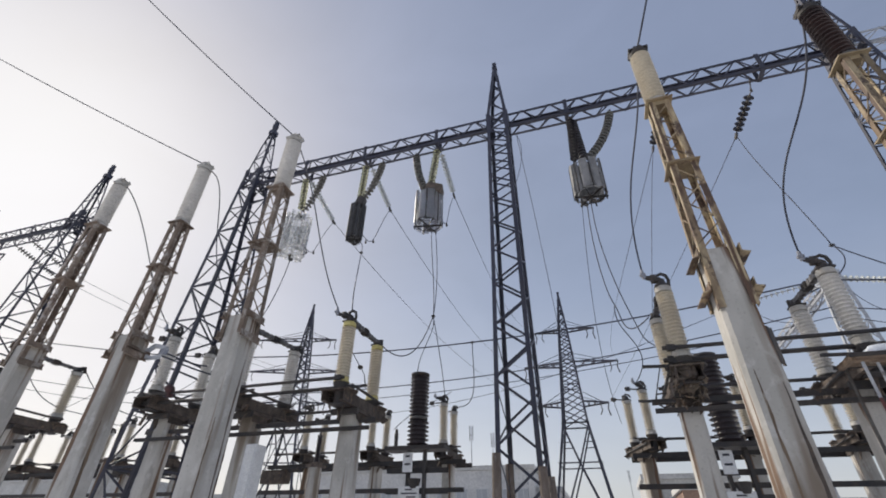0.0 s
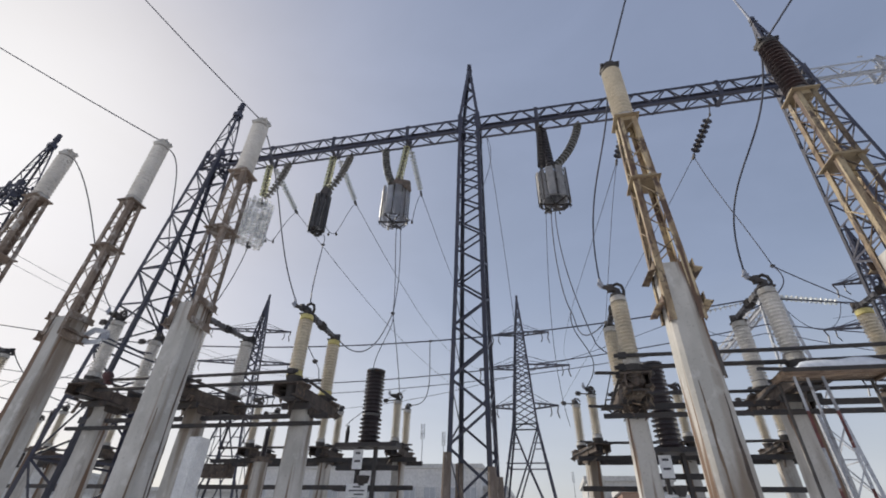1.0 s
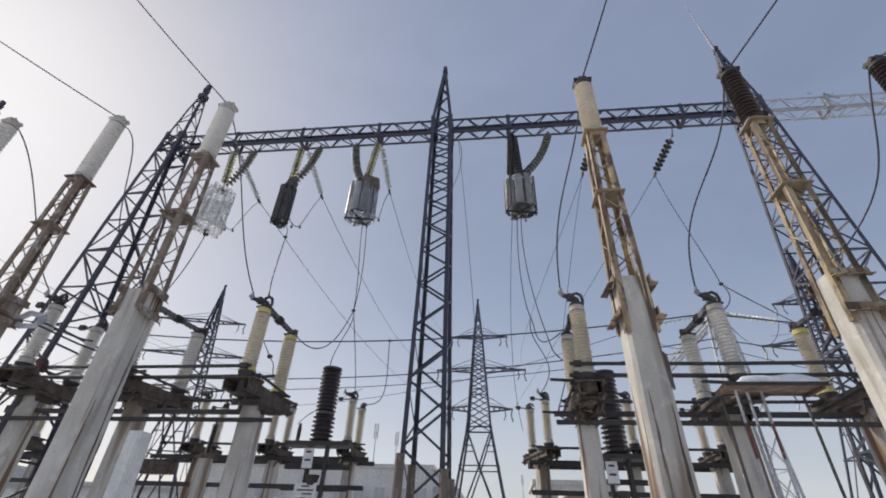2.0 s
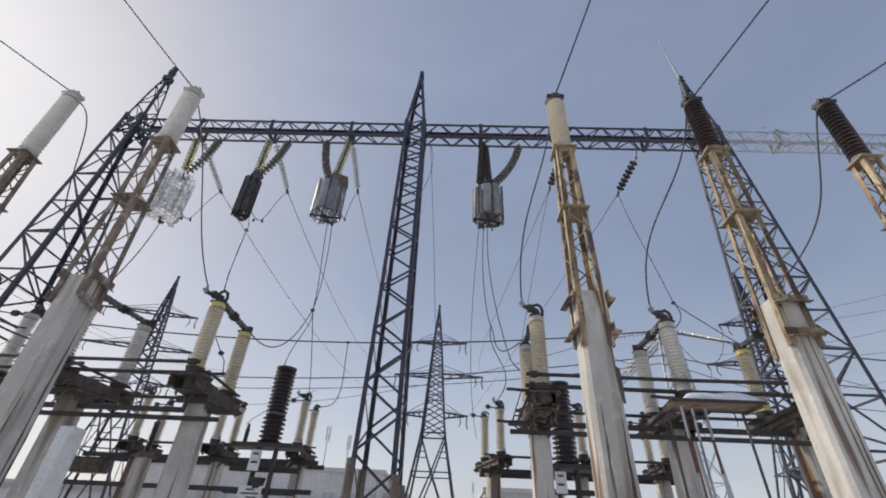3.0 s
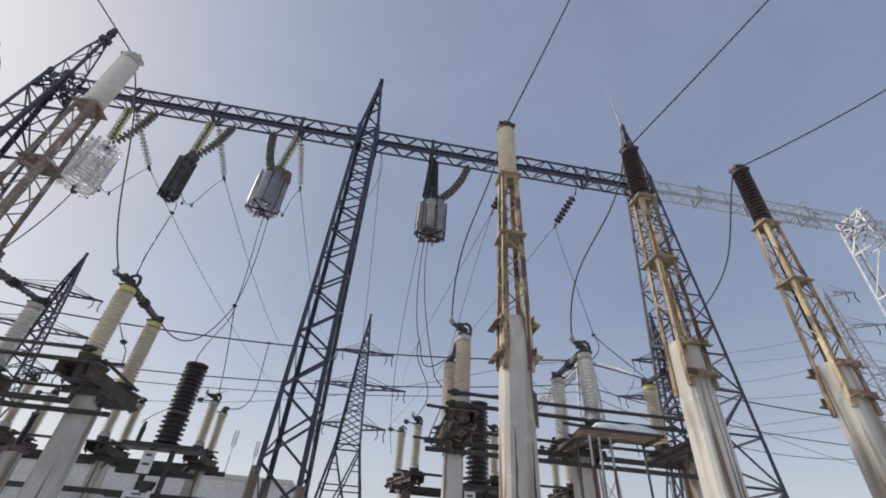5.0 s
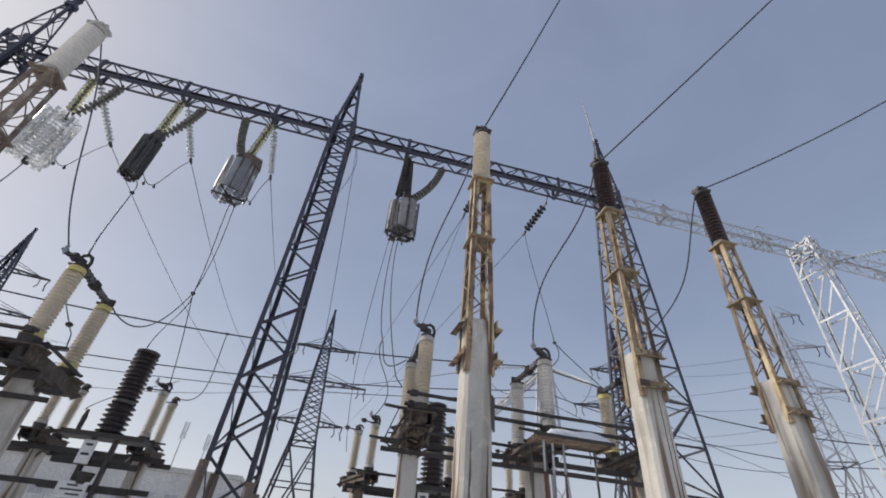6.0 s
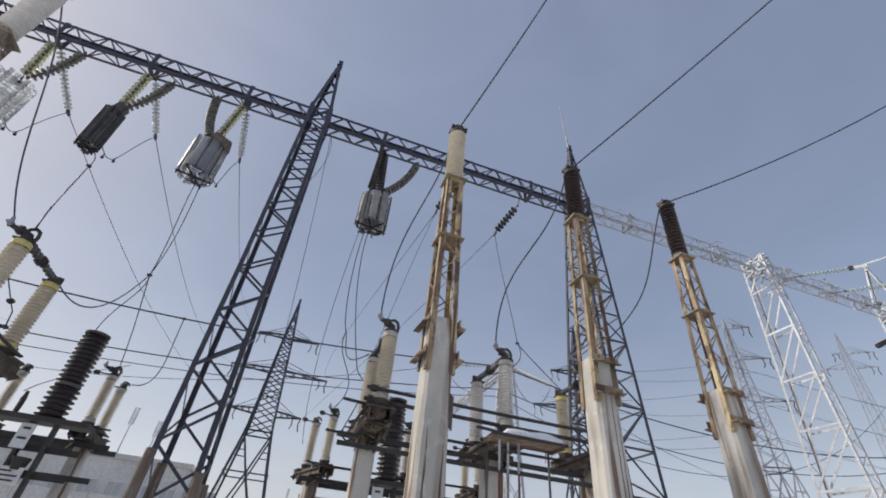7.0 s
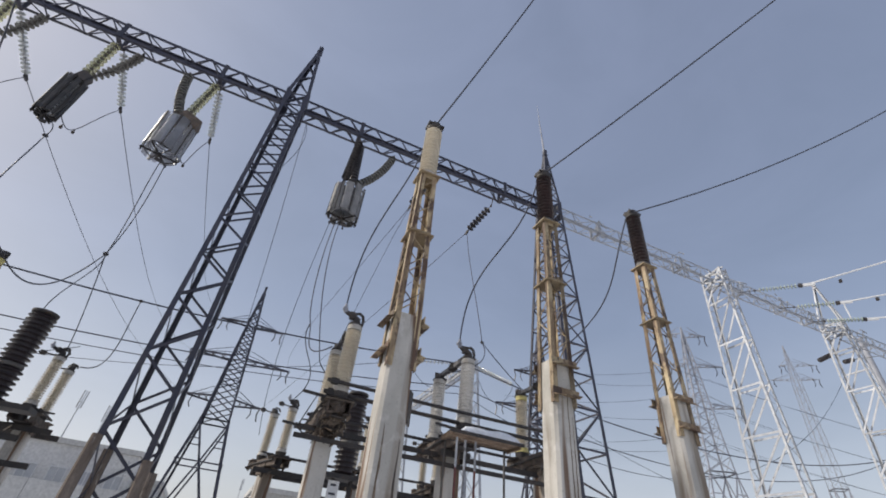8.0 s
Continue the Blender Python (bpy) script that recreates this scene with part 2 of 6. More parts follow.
M["coil"] = material("aluminium_coil", (0.45, 0.45, 0.46), 0.45, 0.5, (0.36, 0.36, 0.37), 8.0, 0.7)
M["snow"] = material("snow", (0.82, 0.84, 0.88), 0.8, 0.0, (0.76, 0.78, 0.82), 2.0, 0.8, bump=0.3, bump_scale=12)
M["plank"] = material("weathered_plank", (0.27, 0.19, 0.125), 0.8, 0.0, (0.13, 0.085, 0.055), 4.0, 0.9, (0.42, 0.36, 0.29), 6, 0.60, vary=0.3)
M["red"] = material("dull_red_paint", (0.17, 0.050, 0.045), 0.6, 0.0, (0.11, 0.04, 0.038), 9.0, 0.7, (0.30, 0.20, 0.17), 12, 0.6)
M["maroon"] = material("dark_red_paint", (0.085, 0.034, 0.034), 0.6, 0.0, (0.055, 0.028, 0.03), 9.0, 0.7)
M["white"] = material("white_paint", (0.78, 0.78, 0.77), 0.5, 0.0, (0.68, 0.68, 0.68), 7.0, 0.8, (0.50, 0.46, 0.42), 9, 0.68)
M["ink"] = material("dark_lettering", (0.05, 0.05, 0.06), 0.6)
M["bldg"] = material("grey_panel_wall", (0.70, 0.685, 0.67), 0.9, 0.0, (0.60, 0.59, 0.58), 0.25, 0.8, (0.46, 0.46, 0.48), 0.5, 0.62, bump=0.1, bump_scale=4)
M["bldg2"] = material("pale_plaster_wall", (0.60, 0.59, 0.57), 0.9, 0.0, (0.52, 0.51, 0.49), 0.25, 0.8, (0.42, 0.40, 0.38), 0.5, 0.64, bump=0.1, bump_scale=4)
M["brick"] = material("far_brick_wall", (0.30, 0.20, 0.15), 0.9, 0.0, (0.24, 0.16, 0.13), 0.4, 0.8, bump=0.1, bump_scale=4)
# panes toned close to the walls: the distance haze is in this colour
M["pane"] = material("haze_paled_glass", (0.47, 0.48, 0.51), 0.3, 0.0, (0.52, 0.53, 0.55), 0.6, 0.8, bump=0.0)
M["ground"] = material("trodden_snow_and_gravel", (0.78, 0.78, 0.79), 0.9, 0.0, (0.66, 0.65, 0.64), 0.35, 0.9, (0.36, 0.33, 0.30), 1.1, 0.62, bump=0.5, bump_scale=9)


# ---------------------------------------------------------------- mesh tools
def mesh_from(bm, mat, smooth=False):
    bmesh.ops.recalc_face_normals(bm, faces=bm.faces)
    me = bpy.data.meshes.new("mesh")
    bm.to_mesh(me)
    bm.free()
    me.materials.append(mat)
    if smooth:
        me.polygons.foreach_set("use_smooth", [True] * len(me.polygons))
    return me


def part(name, bm, mat, parent=None, label="", smooth=False, kind=""):
    me = bm if isinstance(bm, bpy.types.Mesh) else mesh_from(bm, mat, smooth)
    ob = new(name, me)
    if parent is not None:
        ob.parent = parent
    return tagged(ob, label=label, kind=kind)


def nest(parent, *obs):
    """Makes obs parts of a part, where they stand."""
    for ob in obs:
        ob.parent = parent
        ob.matrix_parent_inverse = parent.matrix_basis.inverted()


def thing(name, label, category, at=(0, 0, 0), group="", kind=""):
    ob = new(name)
    ob.location = at
    ob.empty_display_size = 0.2
    return tagged(ob, label, category, group, kind)


def box(bm, c, s, rot=None):
    m = Matrix.Translation(c) @ (rot.to_4x4() if rot else Matrix()) @ Matrix.Diagonal((s[0], s[1], s[2], 1))
    return bmesh.ops.create_cube(bm, size=1.0, matrix=m)["verts"]


def frame_of(a, b, out=(0, 0, 1)):
    """Axes of a bar from a to b: z along it, x as near to out as it goes."""
    z = (Vector(b) - Vector(a)).normalized()
    x = Vector(out) - z * z.dot(Vector(out))
    if x.length < 1e-4:
        x = Vector((1, 0, 0)) - z * z.x
        if x.length < 1e-4:
            x = Vector((0, 1, 0))
    x.normalize()
    y = z.cross(x)
    return Matrix((x, y, z)).transposed()


def bar(bm, a, b, w, h, out=(0, 0, 1)):
    a, b = Vector(a), Vector(b)
    return box(bm, (a + b) / 2, (w, h, (b - a).length), frame_of(a, b, out))


def angle_path(bm, pts, w, t, out):
    """One L section along a bent line, its corner towards out."""
    pts = [Vector(p) for p in pts]
    f = frame_of(pts[0], pts[-1], out)
    p = f @ Vector((-1, 1, 0)).normalized()
    q = f @ Vector((-1, -1, 0)).normalized()
    ring = [Vector((0, 0, 0)), p * w, p * w + q * t, p * t + q * t, q * w + p * t, q * w]
    rows = [[bm.verts.new(c + o) for o in ring] for c in pts]
    for u, v in zip(rows, rows[1:]):
        for k in range(6):
            bm.faces.new((u[k], u[(k + 1) % 6], v[(k + 1) % 6], v[k]))
    for r in (rows[0], rows[-1]):
        bm.faces.new((r[0], r[1], r[2], r[3]))
        bm.faces.new((r[0], r[3], r[4], r[5]))


def angle(bm, a, b, w, t, out):
    angle_path(bm, [a, b], w, t, out)


def channel(bm, a, b, w, h, t=0.012, out=(0, 0, 1)):
    """A U section from a to b: the web faces out."""
    a, b = Vector(a), Vector(b)
    f = frame_of(a, b, out)
    L, c = (b - a).length, (a + b) / 2
    box(bm, c + f @ Vector((h / 2 - t / 2, 0, 0)), (t, w, L), f)
    for s in (-1, 1):
        box(bm, c + f @ Vector((-t / 2, s * (w / 2 - t / 2), 0)), (h - t, t, L), f)


def tube(bm, pts, r, seg=6, caps=True):
    pts = [Vector(p) for p in pts]
    rings = []
    n = len(pts)
    ref = None
    for i, p in enumerate(pts):
        d = (pts[min(i + 1, n - 1)] - pts[max(i - 1, 0)]).normalized()
        if ref is None:
            ref = Vector((0, 0, 1)) if abs(d.z) < 0.9 else Vector((1, 0, 0))
        x = (ref - d * d.dot(ref)).normalized()
        ref = x
        y = d.cross(x)
        rad = r if not isinstance(r, (list, tuple)) else r[i]
        rings.append([bm.verts.new(p + rad * (math.cos(2 * math.pi * k / seg) * x + math.sin(2 * math.pi * k / seg) * y)) for k in range(seg)])
    for u, v in zip(rings, rings[1:]):
        for k in range(seg):
            bm.faces.new((u[k], u[(k + 1) % seg], v[(k + 1) % seg], v[k]))
    if caps:
        bm.faces.new(rings[0][::-1])
        bm.faces.new(rings[-1])


def lathe(bm, profile, seg=20, m=None):
    """Turns (radius, height) pairs round the z axis."""
    m = m or Matrix()
    rings = []
    for r, z in profile:
        if r < 1e-5:
            rings.append([bm.verts.new(m @ Vector((0, 0, z)))])
        else:
            rings.append([bm.verts.new(m @ Vector((r * math.cos(2 * math.pi * k / seg), r * math.sin(2 * math.pi * k / seg), z))) for k in range(seg)])
    for u, v in zip(rings, rings[1:]):
        for k in range(seg):
            a = [u[k % len(u)], u[(k + 1) % len(u)], v[(k + 1) % len(v)], v[k % len(v)]]
            a = list(dict.fromkeys(a))
            if len(a) > 2:
                bm.faces.new(a)


def plate(bm, pts, t, up=None):
    """A flat plate with the given outline and thickness."""
    pts = [Vector(p) for p in pts]
    nrm = (pts[1] - pts[0]).cross(pts[2] - pts[0]).normalized() * (t / 2)
    top, low = [bm.verts.new(p + nrm) for p in pts], [bm.verts.new(p - nrm) for p in pts]
    bm.faces.new(top)
    bm.faces.new(low[::-1])
    for i in range(len(pts)):
        j = (i + 1) % len(pts)
        bm.faces.new((top[i], low[i], low[j], top[j]))


def bezier(p0, p1, p2, p3, n=18):
    p0, p1, p2, p3 = (Vector(p) for p in (p0, p1, p2, p3))
    out = []
    for i in range(n + 1):
        t = i / n
        out.append((1 - t) ** 3 * p0 + 3 * t * (1 - t) ** 2 * p1 + 3 * t * t * (1 - t) * p2 + t ** 3 * p3)
    return out


def hang(a, b, sag, n=16):
    a, b = Vector(a), Vector(b)
    return [a.lerp(b, i / n) - Vector((0, 0, 4 * sag * (i / n) * (1 - i / n))) for i in range(n + 1)]


def wire(name, pts, r, label, category="wire", group="", mat="wire"):
    bm = bmesh.new()
    tube(bm, pts, r, 6)
    return tagged(part(name, bm, M[mat], smooth=True), label, category, group)


def sheds(radius, core, height, count, lip=0.012, big=None):
    """Outline of a porcelain stack: a core with drooping sheds, from the bottom up."""
    out = [(0, 0), (core, 0)]
    step = height / count
    for i in range(count):
        z = i * step
        r = radius if not big or i % 2 == 0 else big
        out += [(core, z + 0.28 * step), (r - lip, z + 0.33 * step), (r, z + 0.38 * step), (r - 0.003, z + 0.45 * step), (core + 0.012, z + 0.57 * step), (core, z + 0.65 * step)]
    out += [(core, height), (0, height)]
    return out


# ---------------------------------------------------------------- ground and distance
def ground_sheet():
    bm = bmesh.new()
    n, size = 60, 900.0
    rows = []
    for j in range(n + 1):
        row = []
        for i in range(n + 1):
            u, v = 2 * i / n - 1, 2 * j / n - 1
            x, y = size * u * abs(u) ** 1.5, size * v * abs(v) ** 1.5
            z = 0.06 * noise.noise(Vector((x * 0.15, y * 0.15, 0))) if abs(x) + abs(y) < 300 else 0
            row.append(bm.verts.new((x, y, z - 0.05)))
        rows.append(row)
    for j in range(n):
        for i in range(n):
            bm.faces.new((rows[j][i], rows[j][i + 1], rows[j + 1][i + 1], rows[j + 1][i]))
    return tagged(part("ground", bm, M["ground"], smooth=True), "trodden snow over gravel in the switchyard", "ground", kind="structure")


ground_sheet()


def building(name, label, x0, x1, y, depth, height, mat, cols, storeys, sill=1.2, win=(1.6, 1.5), parapet=0.5):
    root = thing(name, label, "building", (x0, y, 0))
    bm = bmesh.new()
    box(bm, ((x1 - x0) / 2, depth / 2, height / 2), (x1 - x0, depth, height))
    part("wall", bm, M[mat], root)
    bm = bmesh.new()
    box(bm, ((x1 - x0) / 2, depth / 2, height + parapet / 2), (x1 - x0 + 0.5, depth + 0.5, parapet))
    part("roof", bm, M["bldg2"], root)
    step = (x1 - x0) / cols
    fm, pm = bmesh.new(), bmesh.new()
    box(pm, (0, -0.02, 0), (win[0] - 0.16, 0.05, win[1] - 0.16))
    for s in (-1, 1):
        box(fm, (s * (win[0] / 2 - 0.04), -0.06, 0), (0.08, 0.12, win[1]))
        box(fm, (0, -0.06, s * (win[1] / 2 - 0.04)), (win[0], 0.12, 0.08))
    box(fm, (0, -0.05, 0), (0.06, 0.1, win[1]))
    fme, pme = mesh_from(fm, M["white"]), mesh_from(pm, M["pane"])
    for s in range(storeys):
        for c in range(cols):
            w = part("window", fme, None, root)
            w.location = ((c + 0.5) * step, 0, sill + s * (height - 0.6) / storeys + win[1] / 2)
            part("pane", pme, None, w)
    return root


building("workshop_building", "long grey panel workshop far behind the yard", -38, -8.0, 60, 14, 9.8, "bldg", 12, 2, 1.6, (1.5, 1.6))
building("warehouse_building", "long pale warehouse far behind the neighbouring bay", -112, -72, 60, 16, 9.8, "bldg2", 10, 1, 3.0, (1.8, 1.4))
building("depot_building", "low pale depot beyond the grey workshop", -70, -38.5, 61, 14, 7.2, "bldg2", 12, 1, 2.4, (1.4, 1.3))
building("workshop_building", "low pale workshop beside the grey one", -8.0, -5.2, 62, 12, 7.6, "bldg", 2, 2, 1.4, (0.9, 1.2))
building("substation_house", "pale plastered two-storey house far behind the yard", 4.0, 13, 58, 10, 8.2, "bldg2", 5, 2, 1.4, (1.0, 1.4))
building("brick_house", "low brown brick house with a flat roof", 6.5, 10, 50, 6, 6.4, "brick", 3, 2, 1.2, (0.8, 1.1))


def yard_wall():
    root = thing("yard_wall", "pale concrete panel wall round the yard", "wall", (-90, 56, 0), kind="structure")
    pm = bmesh.new()
    box(pm, (1.48, 0, 3.1), (2.94, 0.16, 6.2))
    box(pm, (1.48, -0.09, 3.1), (2.5, 0.05, 5.6))
    me = mesh_from(pm, M["bldg2"])
    for i in range(62):
        p = part("panel", me, None, root)
        p.location = (3 * i, 0, 0)


yard_wall()


# ---------------------------------------------------------------- lattice work
def lattice(root, sections, panels, leg, brace, mat, split=True, style="zig", twist=0, faces=(0, 1, 2, 3), legs=True):
    """Four angle legs through the sections (height, half width, half depth, centre x), braced on each face panel by panel."""
    def at(z):
        for (z0, w0, d0, c0), (z1, w1, d1, c1) in zip(sections, sections[1:]):
            if z <= z1 + 1e-6:
                t = (z - z0) / (z1 - z0)
                return w0 + t * (w1 - w0), d0 + t * (d1 - d0), c0 + t * (c1 - c0)
        return sections[-1][1:]
    corners = [(-1, -1), (1, -1), (1, 1), (-1, 1)]

    def corner(k, z, pull=0.0):
        w, d, c = at(z)
        sx, sy = corners[k % 4]
        return Vector((c + sx * (w - pull), sy * (d - pull), z))
    for k in range(4) if legs else ():
        bm = bmesh.new()
        angle_path(bm, [corner(k, s[0]) for s in sections], leg, leg * 0.12, (*corners[k], 0))
        part("leg", bm, M[mat], root)
    joined = None if split else bmesh.new()
    for i, (z0, z1) in enumerate(zip(panels, panels[1:])):
        for k in faces:
            out = (Vector((corners[k][0] + corners[(k + 1) % 4][0], corners[k][1] + corners[(k + 1) % 4][1], 0))).normalized()
            a, b = (k, k + 1) if (i + k + twist) % 2 == 0 else (k + 1, k)
            if style == "n":
                a, b = (k + 1, k) if k == 1 else (k, k + 1)
            rods = [(corner(a, z0, 0.01), corner(b, z1, 0.01))]
            if style == "x":
                rods.append((corner(b, z0, 0.01), corner(a, z1, 0.01)))
            if style in ("zh", "n") or (style == "x" and i % 3 == 0):
                rods.append((corner(k, z0, 0.01), corner(k + 1, z0, 0.01)))
            for p, q in rods:
                bm = joined if joined is not None else bmesh.new()
                bar(bm, p, q, brace * 0.22, brace, out)
                if split:
                    part("brace", bm, M[mat], root)
    if joined is not None:
        part("bracing", joined, M[mat], root, kind="stuff")
    return at


def steps(z0, z1, n, grow=1.0):
    lens = [grow ** i for i in range(n)]
    s, out = sum(lens), [z0]
    for v in lens:
        out.append(out[-1] + (z1 - z0) * v / s)
    return out


PORTAL_Y = 9.8


def portal_mast(x, label, mat="dark_steel", rod=False, y=PORTAL_Y, spire=True, panels=27, leg=0.095, stubs=False, peak=15.75):
    root = thing("portal_mast", label, "mast", (x, y, 0), "masts of the portals")
    sections = [(0.25, 0.54, 1.36, 0), (6.8, 0.43, 0.81, 0), (13.0, 0.31, 0.29, 0), (peak, 0.045, 0.045, 0)]
    if stubs:
        sections[:2] = [(0.25, 0.46, 0.80, 0), (6.8, 0.37, 0.48, 0)]
    levels = steps(0.25, 13.0, panels, 0.955)
    frame_mast = mat == "galv" and y == PORTAL_Y
    jw, jd = 0.31, 0.29
    if frame_mast:
        # two narrow laced legs side by side, tied by long stout panels
        jw, jd = 0.20, 0.45
        sections = [(0.25, 0.26, 0.98, 0), (8.3, 0.22, 0.60, 0), (13.0, jw, jd, 0)]
        levels = [0.25, 1.9, 3.3, 4.9, 6.6, 8.2, 9.9, 11.6, 13.0]
        lattice(root, sections, steps(0.25, 12.9, 30, 0.98), leg, 0.026, mat, faces=(0, 2), legs=False)
        if spire:
            lattice(root, [(13.0, jw, jd, 0), (peak, 0.04, 0.05, 0)], [13.0, 13.9, 14.6], leg * 0.9, 0.032, mat, faces=(0, 2))
    slender = x < -5 and mat == "dark_steel"
    if slender:
        # light spire of its own on the mast head, with tie plates near its tip
        spire_sections = [(13.0, jw - 0.02, jd - 0.02, 0), (14.45, 0.165, 0.16, 0.03), (15.2, 0.085, 0.085, 0.06), (peak, 0.045, 0.045, 0.08)]
        lattice(root, spire_sections, [13.0, 13.62, 14.22, 14.74, 15.2], 0.060, 0.036, mat, style="zig", twist=1)
        for z, w in ((15.22, 0.12), (15.6, 0.075)):
            for s in (-1, 1):
                bm = bmesh.new()
                box(bm, (0.062 + s * w, 0, z), (0.012, 2 * w, 0.20))
                part("tie_plate", bm, M[mat], root)
                bm = bmesh.new()
                box(bm, (0.062, s * w, z), (2 * w, 0.012, 0.20))
                part("tie_plate", bm, M[mat], root)
    if spire and not slender and not frame_mast:
        levels += steps(13.0, peak - 0.15, 6, 0.9)[1:]
    else:
        sections = sections[:3]
    if frame_mast:
        lattice(root, sections, levels, leg, 0.062, mat, style="n", faces=(1, 3))
    else:
        lattice(root, sections, levels, leg, 0.048 if rod else 0.052, mat, style="x" if mat == "galv" else "zig" if stubs else "zh")
    if mat == "galv" or x < -5:
        # open joint: crossed members in place of plates
        for z0, z1 in ((12.30, 12.66), (12.66, 13.0)):
            for sy in (-1, 1):
                for s in (-1, 1):
                    bm = bmesh.new()
                    bar(bm, (-s * jw, sy * jd, z0), (s * jw, sy * jd, z1), 0.012, 0.06, (0, 1, 0))
                    part("brace", bm, M[mat], root)
                    bm = bmesh.new()
                    bar(bm, (sy * jw, -s * jd, z0), (sy * jw, s * jd, z1), 0.012, 0.06, (1, 0, 0))
                    part("brace", bm, M[mat], root)
        for z in (12.34, 12.66, 12.98):
            for s in (-1, 1):
                bm = bmesh.new()
                bar(bm, (-jw, s * jd, z), (jw, -s * jd, z), 0.05, 0.012)
                part("brace", bm, M[mat], root)
        for z in (12.34, 12.98) if slender else ():
            # gusset plates at the corners of the joint, on all four faces
            for sx in (-1, 1):
                for sy in (-1, 1):
                    v = -0.20 if z > 12.6 else 0.20
                    bm = bmesh.new()
                    plate(bm, [(sx * jw, sy * (jd + 0.012), z - v * 0.5), (sx * jw, sy * (jd + 0.012), z + v), (sx * (jw - 0.09), sy * (jd + 0.012), z + v * 0.9), (sx * (jw - 0.19), sy * (jd + 0.012), z), (sx * (jw - 0.16), sy * (jd + 0.012), z - v * 0.4)], 0.012)
                    part("gusset_plate", bm, M[mat], root)
                    bm = bmesh.new()
                    plate(bm, [(sx * (jw + 0.012), sy * jd, z - v * 0.5), (sx * (jw + 0.012), sy * jd, z + v), (sx * (jw + 0.012), sy * (jd - 0.09), z + v * 0.9), (sx * (jw + 0.012), sy * (jd - 0.19), z), (sx * (jw + 0.012), sy * (jd - 0.16), z - v * 0.4)], 0.012)
                    part("gusset_plate", bm, M[mat], root)
        for s in (-1, 1) if slender else ():
            bm = bmesh.new()
            lathe(bm, [(0, -0.007), (0.11, -0.007), (0.11, 0.007), (0, 0.007)], 8, Matrix.Translation((0, s * (jd + 0.012), 12.66)) @ Matrix.Rotation(math.pi / 2, 4, "X"))
            part("gusset_plate", bm, M[mat], root)
    for s in (-1, 1) if mat != "galv" and x > -5 else ():
        bm = bmesh.new()
        for z, h in ((12.40, 0.32), (12.86, 0.26)):
            box(bm, (s * 0.325, 0, z), (0.016, 0.62, h))
        part("joint_plate", bm, M[mat], root)
    for sy in (-1, 1) if mat != "galv" and x > -5 else ():
        bm = bmesh.new()
        for s in (-1, 1):
            plate(bm, [(s * 0.335, sy * 0.305, 12.22), (s * 0.335, sy * 0.305, 13.02), (s * 0.21, sy * 0.305, 12.96), (s * 0.17, sy * 0.305, 12.70), (s * 0.20, sy * 0.305, 12.42), (s * 0.25, sy * 0.305, 12.20)], 0.014)
        part("joint_plate", bm, M[mat], root)
        for s in (-1, 1):
            bm = bmesh.new()
            bar(bm, (-s * 0.2, sy * 0.31, 12.40), (s * 0.2, sy * 0.31, 12.86), 0.012, 0.05, (0, 1, 0))
            part("brace", bm, M[mat], root)
    bm = bmesh.new()
    if spire:
        off = 0.08 if slender else 0
        box(bm, (off, 0, peak + 0.05), (0.13, 0.13, 0.16))
        part("cap", bm, M[mat], root)
        bm = bmesh.new()
        box(bm, (off, 0, peak - 0.15), (0.17, 0.17, 0.03))
        part("cap_plate", bm, M[mat], root)
    else:
        box(bm, (0, 0, 13.02), (2 * jw + 0.04, 0.05, 0.05))
        part("cap_bar", bm, M[mat], root)
        bm = bmesh.new()
        box(bm, (0, 0, 13.05), (0.05, 2 * jd + 0.04, 0.05))
        part("cap_bar", bm, M[mat], root)
    if stubs:
        for sx in (-1, 1):
            for sy in (-1, 1):
                bm = bmesh.new()
                foot, head = Vector((sx * 0.455, sy * 0.795, 0.2)), Vector((sx * 0.412, sy * 0.655, 3.15 if sx < 0 else 2.9))
                tube(bm, [foot, head], [0.105, 0.080], 12)
                part("concrete_stub", bm, M["stub"], root, "stained concrete stub at the foot of a leg")
    for sx in (-1, 1):
        for sy in (-1, 1):
            bm = bmesh.new()
            box(bm, (sx * sections[0][1], sy * sections[0][2], 0.12), (0.5, 0.5, 0.4))
            part("footing", bm, M["concrete"], root)
    if rod:
        bm = bmesh.new()
        tube(bm, [(-0.03, 0, 15.8), (-0.10, 0, 16.7), (-0.17, 0, 17.7), (-0.24, 0, 18.7)], [0.040, 0.030, 0.016, 0.005], 8)
        part("lightning_rod", bm, M["galv_dark"], root, "grey tapered lightning rod")
    return root


MAST_X = (-10.43, -1.44, 7.57)
portal_mast(MAST_X[0], "dark-painted lattice portal mast with a pointed spire", panels=11, leg=0.095)
portal_mast(MAST_X[1], "dark-painted lattice portal mast on stained concrete stubs", stubs=True)
portal_mast(MAST_X[2], "dark-painted lattice portal mast carrying a lightning rod", rod=True, panels=15, leg=0.085)
portal_mast(-19.1, "dark lattice portal mast of the neighbouring bay", leg=0.062, panels=11)
portal_mast(15.66, "white galvanised portal mast of two laced legs", "galv", spire=False, leg=0.07)
portal_mast(23.15, "white galvanised portal mast with an open spire", "galv", leg=0.07, peak=15.0)


